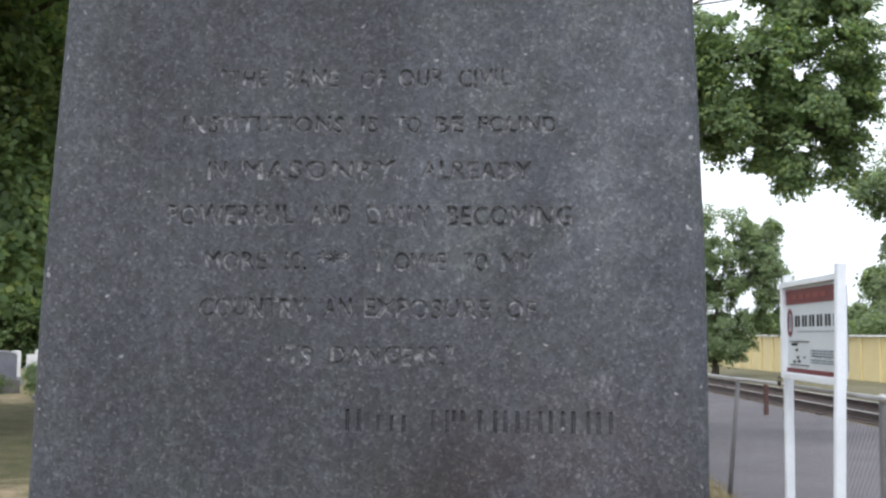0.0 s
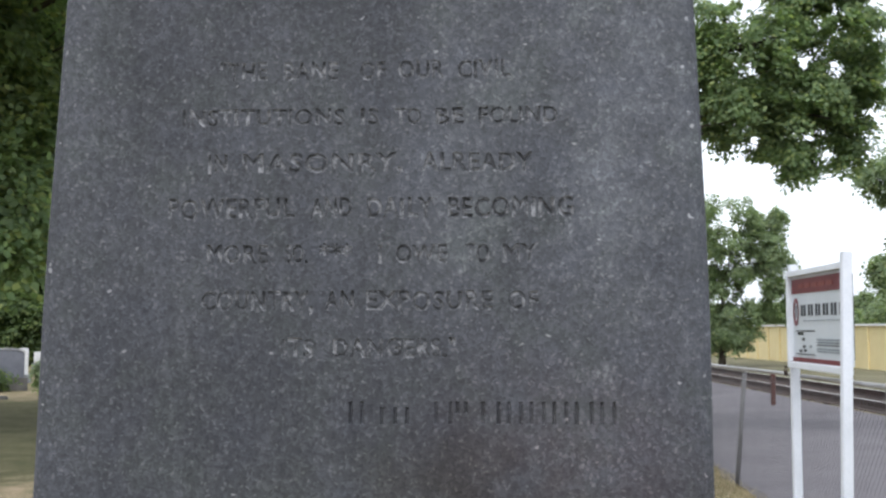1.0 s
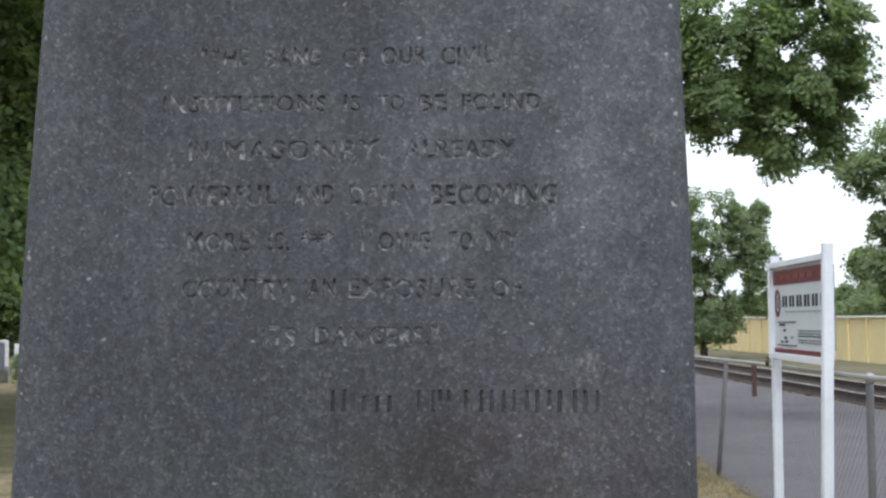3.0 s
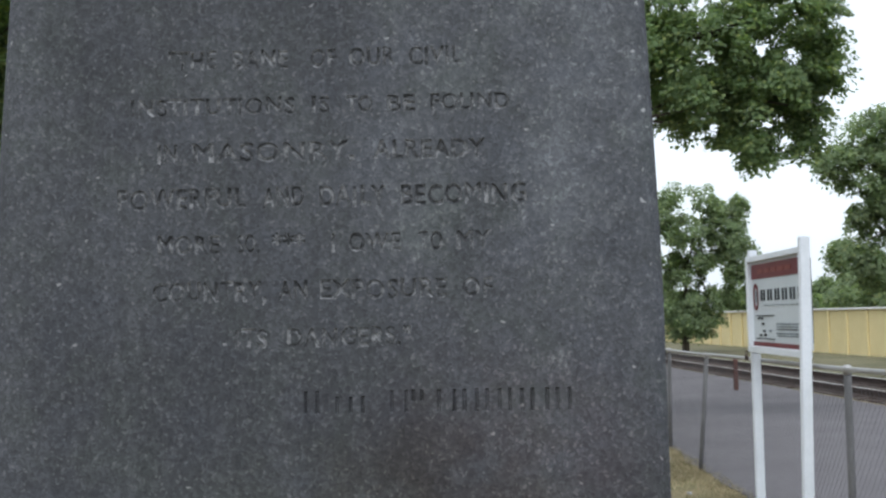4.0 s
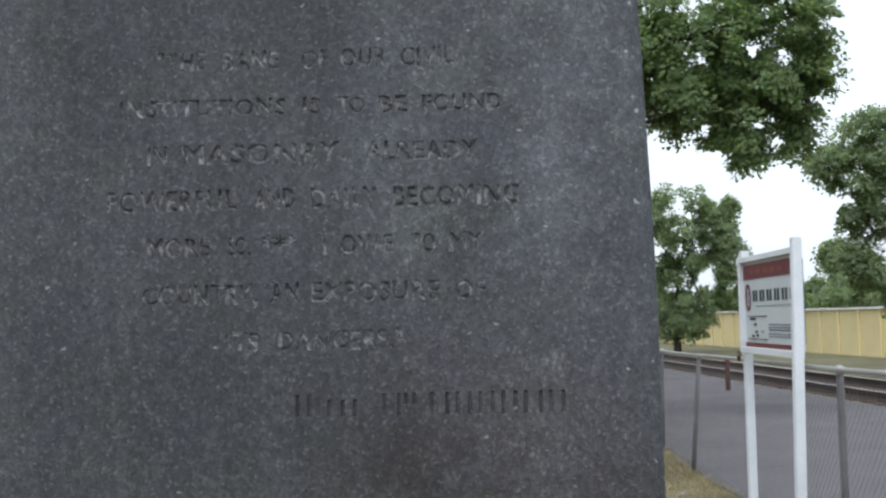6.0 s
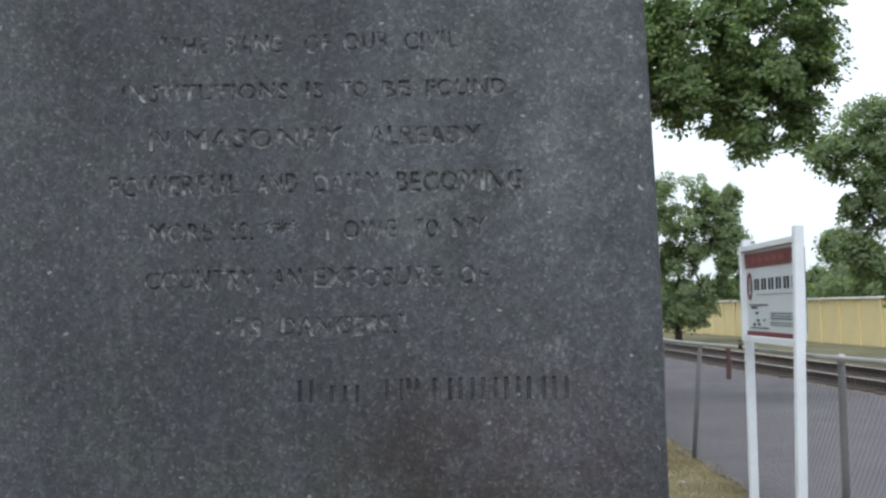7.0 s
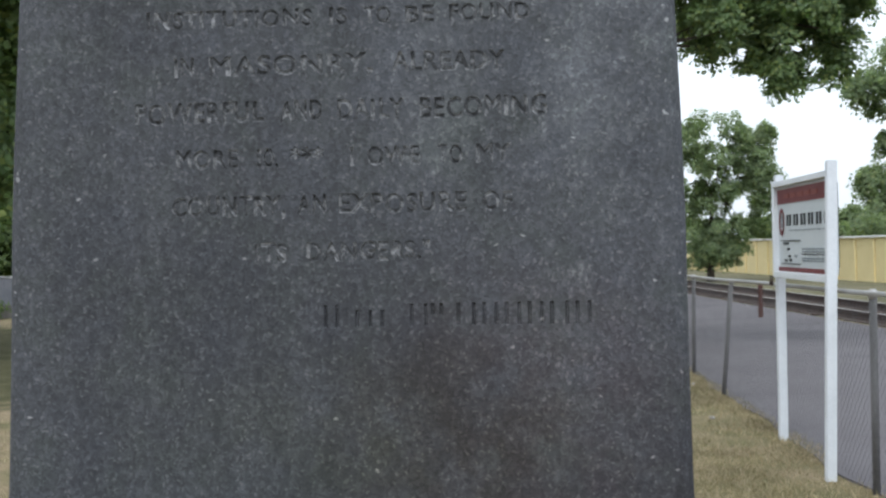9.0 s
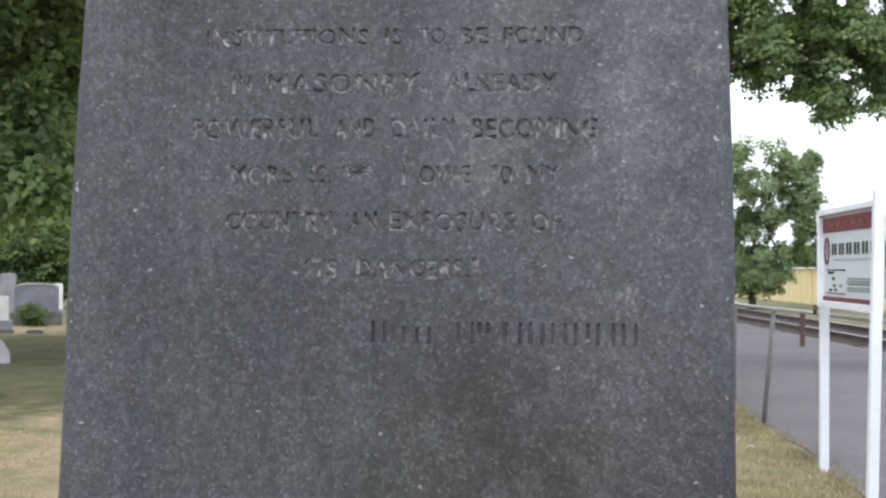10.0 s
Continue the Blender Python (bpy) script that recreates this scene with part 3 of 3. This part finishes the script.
# ---- trees ----
def crown(rng, blobs, clumps, leaves, size, spread, gaps=(), void=-0.14):
    """Sprays of leaves inside ellipsoids, with open gaps (x, z, radius) through the crown. Returns the sprays' centres and a leaf mesh's lists."""
    centres, verts, faces = [], [], []
    weights = [(b[3] * b[4] * b[5]) ** 0.5 for b in blobs]
    for _ in range(clumps):
        bx, by, bz, rx, ry, rz = rng.choices(blobs, weights)[0]
        d = Vector((rng.gauss(0, 1), rng.gauss(0, 1), rng.gauss(0, 1))).normalized()
        d *= rng.uniform(0.25, 1.0) ** 0.45 * rng.uniform(0.8, 1.04)
        c = Vector((bx + d.x * rx, by + d.y * ry, bz + d.z * rz))
        if noise.noise(c * (0.55 / spread)) < (void if rx > 2 * spread else -0.5):
            continue
        centres.append(c)
        sp = spread * rng.uniform(0.55, 1.35)
        lean = Vector((d.x + rng.gauss(0, 0.3), d.y + rng.gauss(0, 0.3), 0.9 + 0.6 * d.z)).normalized()
        for _ in range(int(leaves * rng.uniform(0.6, 1.4))):
            q = Vector((rng.gauss(0, 1), rng.gauss(0, 1), rng.gauss(0, 1))).normalized() * (sp * rng.random() ** 0.42)
            q -= lean * (0.45 * q.dot(lean))
            p = c + Vector((q.x, q.y, q.z - 0.35 * q.xy.length ** 2 / sp))
            if any((p.x - gx - 0.27 * (p.y - by)) ** 2 + (p.z - gz - 0.235 * (p.y - by)) ** 2 < (gr * (1 + 1.1 * noise.noise(p * 9) + rng.uniform(-0.35, 0.35))) ** 2 for gx, gz, gr in gaps):
                continue
            s = size * rng.uniform(0.6, 1.35)
            up = (lean + Vector((rng.gauss(0, 0.42), rng.gauss(0, 0.42), rng.gauss(0, 0.42)))).normalized()
            out = q + Vector((rng.gauss(0, 0.4), rng.gauss(0, 0.4), rng.gauss(-0.3, 0.3))) * sp
            u = up.cross(out).normalized()
            t = u.cross(up)
            k = len(verts)
            verts += [tuple(p - t * s * 0.5), tuple(p + u * s * 0.4 - up * s * 0.1 - t * s * 0.05), tuple(p + t * s * 0.55 - up * s * 0.08), tuple(p - u * s * 0.4 - up * s * 0.1 - t * s * 0.05)]
            faces += [(k, k + 1, k + 2), (k, k + 2, k + 3)]
    return centres, verts, faces


def tree(name, label, base, trunk_top, radius, blobs, clumps, leaves, size, spread, leaf, seed, limbs=22, group="", gaps=(), void=-0.14):
    rng = random.Random(seed)
    ob = empty(name, pose(*base), label, "tree" if "shrub" not in name else "shrub", group)
    centres, verts, faces = crown(rng, blobs, clumps, leaves, size, spread, gaps, void)
    bm = bmesh.new()
    b, t = Vector((0, 0, -0.1)), Vector(trunk_top)
    steps = 7
    pts = [b.lerp(t, i / steps) + Vector((0.12 * radius * math.sin(i * 2.1 + seed), 0.12 * radius * math.cos(i * 1.7), 0)) for i in range(steps + 1)]
    tube(bm, pts, [radius * (1.35 if i == 0 else 1.05 if i == 1 else 1 - 0.55 * i / steps) for i in range(steps + 1)], 12)
    trunk = part("trunk", bm, BARK, ob, smooth=True)
    picks = rng.sample(centres, min(limbs, len(centres)))
    for c in picks:
        bm = bmesh.new()
        s = b.lerp(t, rng.uniform(0.7, 1.0))
        mid = s.lerp(c, 0.5) + Vector((rng.uniform(-0.3, 0.3), rng.uniform(-0.3, 0.3), 0.12 * (c - s).length))
        line = [s, s.lerp(mid, 0.55) + Vector((0, 0, 0.05)), mid, mid.lerp(c, 0.6), c]
        r = radius * rng.uniform(0.10, 0.24)
        tube(bm, line, [r, r * 0.8, r * 0.55, r * 0.3, r * 0.1], 6)
        for _ in range(3):
            near = min(rng.sample(centres, min(40, len(centres))), key=lambda q: (q - c).length)
            tube(bm, [mid, mid.lerp(near, 0.5) + Vector((0, 0, 0.08)), near], [r * 0.4, r * 0.22, r * 0.06], 5)
        part("limb", bm, BARK, ob, smooth=True)
    tagged(from_lists("foliage", verts, faces, leaf, ob), kind="stuff")
    return ob


# the tree behind the monument, its crown over the road
tree("broadleaf_tree", "large broadleaf tree with a spreading green crown", (1.1, 14.5, 0), (0.5, 0, 4.8), 0.3,
     [(2.6, -0.5, 5.5, 1.2, 1.2, 1.0), (3.85, -0.5, 5.9, 0.85, 1.0, 1.2), (3.6, -0.5, 4.9, 0.95, 0.9, 0.65), (4.4, -0.5, 5.2, 0.45, 0.5, 0.4), (2.5, -0.5, 4.65, 0.85, 0.8, 0.45),
      (3.35, -0.6, 4.2, 0.36, 0.4, 0.42), (3.38, -0.6, 3.85, 0.2, 0.25, 0.2), (4.1, -0.6, 4.3, 0.4, 0.4, 0.36), (4.0, -0.6, 3.95, 0.16, 0.2, 0.16), (2.95, -0.4, 4.25, 0.2, 0.25, 0.2), (1.9, -0.5, 5.7, 0.8, 0.8, 0.7),
      (0.3, 0, 7.0, 1.4, 1.8, 1.8), (-1.6, 0, 6.6, 2.2, 2.2, 1.7), (3.5, -0.4, 6.8, 0.9, 1.0, 0.7)],
     1550, 125, 0.064, 0.23, LEAF_NEAR, 11, 18, void=-0.2, gaps=[(3.47, 5.42, 0.15), (3.96, 5.34, 0.14), (2.77, 4.28, 0.11), (3.52, 4.34, 0.1), (3.75, 4.1, 0.13), (2.7, 6.1, 0.1)])
tree("broadleaf_tree", "rounded green tree in front of the yellow wall", (9.2, 44.0, 0), (0.1, 0, 4.0), 0.13,
     [(0.2, 0, 5.8, 1.6, 1.6, 1.7), (1.5, 0, 5.0, 1.0, 1.1, 1.5), (2.2, -0.3, 4.0, 0.85, 0.9, 1.3), (0.9, 0, 3.1, 2.0, 1.7, 1.4), (-1.2, 0, 4.5, 1.8, 1.8, 2.4),
      (0.4, 0, 1.6, 1.4, 1.2, 1.0), (2.3, 0, 2.5, 0.7, 0.6, 0.8), (2.2, -0.2, 6.1, 0.5, 0.4, 0.35), (-0.4, 0, 1.1, 1.2, 1.1, 0.6)],
     560, 150, 0.105, 0.42, LEAF_MID, 23, 20, void=-0.24, gaps=[(0.9, 4.6, 0.2), (0.2, 4.3, 0.18), (1.5, 3.6, 0.18), (0.6, 5.6, 0.16)])
tree("broadleaf_tree", "green tree with low hanging boughs on the verge", (11.1, 22.2, 0), (-0.1, 0, 3.6), 0.19,
     [(-0.47, 0.0, 4.72, 2.03, 2.03, 1.79), (-2.18, -0.16, 4.65, 0.86, 0.94, 0.78), (-2.81, -0.16, 4.88, 0.47, 0.47, 0.39), (-1.79, 0.0, 5.58, 0.78, 0.78, 0.62), (-2.03, -0.23, 3.63, 0.62, 0.7, 0.47), (-2.5, -0.23, 2.85, 0.7, 0.62, 0.35), (-1.95, -0.23, 2.46, 0.78, 0.62, 0.39), (-1.33, -0.23, 1.92, 0.39, 0.39, 0.47), (0.31, 0.0, 3.01, 1.4, 1.25, 0.86)],
     760, 105, 0.078, 0.29, LEAF_MID, 37, 24, void=-0.2)
tree("broadleaf_tree", "leafy tree shading the cemetery lawn", (-10.5, 15.5, 0), (0.2, 0, 4.6), 0.28,
     [(2.0, -0.6, 5.6, 1.9, 2.0, 1.9), (3.2, -0.8, 3.6, 0.9, 1.0, 1.3), (0.2, 0, 6.9, 4.2, 4.6, 2.2), (1.8, 3.5, 7.2, 4.0, 3.6, 1.8), (2.4, -2.6, 7.2, 3.2, 2.6, 1.6), (0.5, 0.0, 7.6, 6.0, 6.5, 1.6), (4.5, 1.5, 7.4, 3.0, 4.5, 1.5), (1.9, -0.2, 4.3, 1.4, 1.2, 1.2), (2.4, -0.4, 2.9, 0.8, 0.8, 0.5), (3.6, 0.2, 5.6, 1.5, 1.5, 1.5)],
     1500, 90, 0.14, 0.60, LEAF_NEAR, 41, 40)

# woods behind the graves, and trees behind the wall
wood = tree("woodland_tree", "tall dark green woodland tree behind the graves", (-24, 54, 0), (0, 0, 9), 0.35,
            [(0, 0, 8.5, 4.0, 3.6, 6.5), (0.6, 0, 3.4, 3.6, 3.2, 3.0), (-1.0, 0, 13, 2.8, 2.6, 3.4)], 420, 70, 0.32, 1.0, LEAF_DARK, 53, 12, "woodland trees")
rng = random.Random(7)
for i, (x, y) in enumerate([(-29, 52), (-34, 57), (-39, 53), (-19, 58), (-45, 60), (-27, 62), (-36, 66), (-22, 68), (-50, 56), (-14, 64), (-26.5, 49), (-31, 57), (-28, 57), (-23.5, 50)]):
    copy_thing(wood, pose(x, y, 0, 0, 0, 67 * i + 20) @ Matrix.Scale(rng.uniform(0.85, 1.2), 4))
low = tree("shrub", "green bushy tree behind the yellow wall", (19, 50, 0), (0, 0, 1.8), 0.14,
           [(0, 0, 2.4, 2.2, 2.0, 1.7), (0.7, 0, 3.2, 1.3, 1.2, 1.0)], 170, 70, 0.19, 0.6, LEAF_MID, 61, 14, "bushes behind the wall")
for i, (x, y, s) in enumerate([(17.5, 57, 0.7), (15.8, 63, 0.75), (22, 46, 0.8), (20.5, 60, 0.9), (25, 52, 1.0), (18, 70, 0.9), (24, 68, 1.1), (29, 60, 1.3), (14.6, 76, 0.9)]):
    copy_thing(low, pose(x, y, 0, 0, 0, 55 * i) @ Matrix.Scale(s, 4))

under = tree("shrub", "dense dark undergrowth at the edge of the woods", (-20.5, 47, -0.9), (0, 0, 1.8), 0.1,
             [(0, 0, 2.4, 2.2, 2.0, 1.7), (0.7, 0, 3.2, 1.3, 1.2, 1.0)], 170, 70, 0.19, 0.6, LEAF_DARK, 67, 10, "undergrowth")
for i, (x, y, s) in enumerate([(-22.7, 46.5, 1.1), (-25, 46, 1.0), (-27.4, 46, 1.15), (-30, 45, 1.1), (-32.6, 46, 1.0), (-18, 49, 1.0)]):
    copy_thing(under, pose(x, y, -0.9, 0, 0, 40 * i) @ Matrix.Scale(s, 4))


# ---- graves ----
def headstone(m, width, height, thick, top, stone, base, label, base_h=0.2, stone_label="", cap=None):
    """A headstone on a base block. top: how high the head is rounded."""
    ob = empty("headstone", m, label, "headstone", "headstones on the lawn")
    bm = bmesh.new()
    h0, n = base_h - 0.01, 14
    front = [(-width / 2, h0), (width / 2, h0)]
    for k in range(n + 1):
        w = math.pi * k / n
        front.append((width / 2 * math.cos(w), height - top + top * math.sin(w) ** 0.8))
    fv = [bm.verts.new((x, -thick / 2, z)) for x, z in front]
    bv = [bm.verts.new((x, thick / 2, z)) for x, z in front]
    bm.faces.new(fv)
    bm.faces.new(bv[::-1])
    for k in range(len(front)):
        bm.faces.new((fv[k], bv[k], bv[(k + 1) % len(front)], fv[(k + 1) % len(front)]))
    bmesh.ops.recalc_face_normals(bm, faces=bm.faces)
    edges = [e_ for e_ in bm.edges if abs(e_.verts[0].co.y - e_.verts[1].co.y) < 1e-6]
    bmesh.ops.bevel(bm, geom=edges, offset=0.012, segments=2, affect="EDGES")
    part("stone", bm, stone, ob, stone_label)
    if cap:
        bm = bmesh.new()
        arc = [(width / 2 * math.cos(math.pi * k / n), height - top + top * math.sin(math.pi * k / n) ** 0.8) for k in range(n + 1)]
        rows = [[bm.verts.new((x * 1.03, y, z + dz)) for x, z in arc] for y, dz in ((-thick / 2 - 0.02, 0.004), (-thick / 2 - 0.02, 0.045), (thick / 2 + 0.02, 0.045), (thick / 2 + 0.02, 0.004))]
        for a_, b_ in zip(rows, rows[1:] + rows[:1]):
            for k in range(n):
                bm.faces.new((a_[k], a_[k + 1], b_[k + 1], b_[k]))
        for k in (0, -1):
            bm.faces.new([r[k] for r in rows])
        bmesh.ops.recalc_face_normals(bm, faces=bm.faces)
        part("coping", bm, cap, ob, "pale weathered top edge")
    if base_h > 0.03:
        part("base", box(bmesh.new(), -width / 2 - 0.09, width / 2 + 0.09, -thick / 2 - 0.08, thick / 2 + 0.08, -0.05, base_h, 0.015, 2), base, ob)
    return ob


headstone(pose(-9.12, 15.2, 0, 0, 0, 24), 0.95, 1.22, 0.30, 0.18, STAINED, GREYSTONE, "large grey weathered headstone with a rounded head", 0.4)
headstone(pose(-6.62, 10.85, 0, 0, 0, 26), 0.9, 0.27, 0.35, 0.03, BLUESTONE, BLUESTONE, "low grey granite block marker on the grass", 0.0)
headstone(pose(-12.45, 23.6, 0, 0, 0, 24), 0.38, 0.86, 0.12, 0.02, MARBLE, GREYSTONE, "pale square marble headstone on a grey base", 0.27)
headstone(pose(-13.02, 26.8, 0, 0, 0, 24), 1.12, 1.08, 0.28, 0.12, BLUESTONE, DARKSTONE, "broad blue-grey headstone with a pale top edge", 0.34, cap=SLANT)
headstone(pose(-17.6, 40, 0, 0, 0, 24), 0.45, 0.75, 0.2, 0.02, MARBLE, GREYSTONE, "pale upright headstone at the back of the lawn", 0.3)
headstone(pose(-15.6, 37, 0, 0, 0, 24), 1.2, 1.05, 0.3, 0.14, MARBLE, GREYSTONE, "wide pale headstone at the back of the lawn", 0.3)
headstone(pose(-20.5, 36, 0, 0, 0, 20), 0.8, 0.95, 0.25, 0.2, GREYSTONE, GREYSTONE, "grey headstone at the back of the lawn", 0.3)
headstone(pose(-17.8, 33, 0, 0, 0, 20), 1.0, 1.32, 0.3, 0.03, GREYSTONE, GREYSTONE, "large pale grey block headstone near the woods", 0.25)
headstone(pose(-19.3, 38, 0, 0, 0, 20), 0.55, 1.3, 0.3, 0.06, GREYSTONE, GREYSTONE, "tall grey headstone near the woods", 0.3)
headstone(pose(-14.3, 31, 0, 0, 0, 20), 0.3, 1.05, 0.2, 0.05, MARBLE, GREYSTONE, "narrow white headstone behind the larger ones", 0.25)
headstone(pose(-10.4, 24.0, 0, 0, 0, 20), 0.5, 0.42, 0.2, 0.12, GREYSTONE, GREYSTONE, "small rounded grey marker beside a shrub", 0.12)
headstone(pose(-2.52, 2.95, 0, 0, 0, 16), 0.62, 0.36, 0.30, 0.10, MARBLE, MARBLE, "low white rounded marker stone in the grass", 0.0)

rng = random.Random(19)
for i in range(9):
    y = 28.5 + 1.9 * i
    headstone(pose(-0.5 * (y + 1.9) + rng.uniform(-1.6, 0.9), y, 0, 0, 0, rng.uniform(15, 28)), rng.uniform(0.4, 0.75), rng.uniform(0.5, 0.85), 0.16, rng.uniform(0.02, 0.12),
              MARBLE if i % 4 == 3 else GREYSTONE, GREYSTONE, "small pale headstone far back on the lawn" if i % 4 == 3 else "small grey headstone far back on the lawn", 0.16)

bm = bmesh.new()
pr = [bm.verts.new(v) for v in ((-0.17, -0.14, 0), (0.17, -0.14, 0), (0.17, 0.14, 0), (-0.17, 0.14, 0), (-0.15, -0.02, 0.38), (0.04, -0.02, 0.38), (0.04, 0.12, 0.38), (-0.15, 0.12, 0.38), (0.17, -0.1, 0.16), (0.17, 0.13, 0.16))]
for f in ((0, 1, 8, 5, 4), (3, 7, 6, 9, 2), (4, 5, 6, 7), (5, 8, 9, 6), (1, 2, 9, 8), (0, 4, 7, 3), (0, 3, 2, 1)):
    bm.faces.new([pr[i] for i in f])
bmesh.ops.recalc_face_normals(bm, faces=bm.faces)
bmesh.ops.bevel(bm, geom=bm.edges[:], offset=0.012, segments=2, affect="EDGES")
slant = tagged(part("slant_marker", bm, SLANT), "small pale slanted marble marker on the lawn", "grave marker")
slant.matrix_world = pose(-8.36, 15.35, 0, 0, 0, 24)
flat_bm = box(bmesh.new(), -0.18, 0.18, -0.12, 0.12, -0.05, 0.09, 0.025, 2)
flat_stone = tagged(part("flat_marker", flat_bm, DARKSTONE), "small dark flat grave marker set in grass", "grave marker", "flat markers")
flat_stone.matrix_world = pose(-11.95, 22.9, 0, 0, 0, 24)
copy_thing(flat_stone, pose(-11.3, 23.0, 0, 0, 0, 22))
bush = tree("shrub", "small green shrub between the headstones", (-11.25, 25.3, 0), (0, 0, 0.4), 0.03,
            [(0, 0, 0.5, 0.32, 0.32, 0.36)], 40, 40, 0.06, 0.2, LEAF_MID, 71, 8)
bush = tree("shrub", "small dark shrub before a grey headstone", (-12.75, 26.2, 0), (0, 0, 0.3), 0.03,
            [(0, 0, 0.3, 0.45, 0.3, 0.28), (-0.2, 0, 0.42, 0.25, 0.25, 0.2)], 70, 40, 0.06, 0.18, LEAF_DARK, 73, 8)


# ---- grass blades near the camera ----
def blades(name, count, area, seed):
    rng = random.Random(seed)
    verts, faces = [], []
    while len(faces) < count:
        x, y = rng.uniform(area[0], area[1]), rng.uniform(area[2], area[3])
        if noise.noise((x * 0.9, y * 0.9, 1)) + rng.uniform(-0.3, 0.3) < -0.05:
            continue
        if x < 0 and rng.uniform(4.5, 8.8) < y:
            continue
        z = 0.05 * noise.noise((x * 0.22, y * 0.22, 3.0)) * (1 if x < 1.5 else 0) - 0.012
        h, w, ang = rng.uniform(0.02, 0.06), rng.uniform(0.003, 0.006), rng.uniform(0, math.tau)
        dx, dy = math.cos(ang) * w, math.sin(ang) * w
        lx, ly = rng.gauss(0, 0.03), rng.gauss(0, 0.03)
        k = len(verts)
        verts += [(x - dx, y - dy, z), (x + dx, y + dy, z), (x + lx, y + ly, z + h)]
        faces.append((k, k + 1, k + 2))
    return tagged(from_lists(name, verts, faces, BLADE), "short dry grass blades on the lawn", "grass", kind="stuff")


blades("grass", 34000, (0.9, 2.66, 2.5, 14.0), 3)
blades("grass", 9000, (2.46, 2.74, 3.5, 14.0), 6)
blades("grass", 26000, (-6.0, -1.0, 2.5, 8.8), 4)
for x, y in ((2.22, 8.2), (2.48, 10.6)):
    bm = bmesh.new()
    bmesh.ops.create_icosphere(bm, subdivisions=2, radius=0.024)
    for v in bm.verts:
        v.co *= 1 + 0.4 * noise.noise(v.co * 40 + Vector((x, y, 0)))
        v.co.z *= 0.6
    peb = tagged(part("pebble", bm, SLANT, smooth=True), "small pale stone lying in the grass", "stone", "stones in the grass")
    peb.matrix_world = pose(x, y, 0.01)
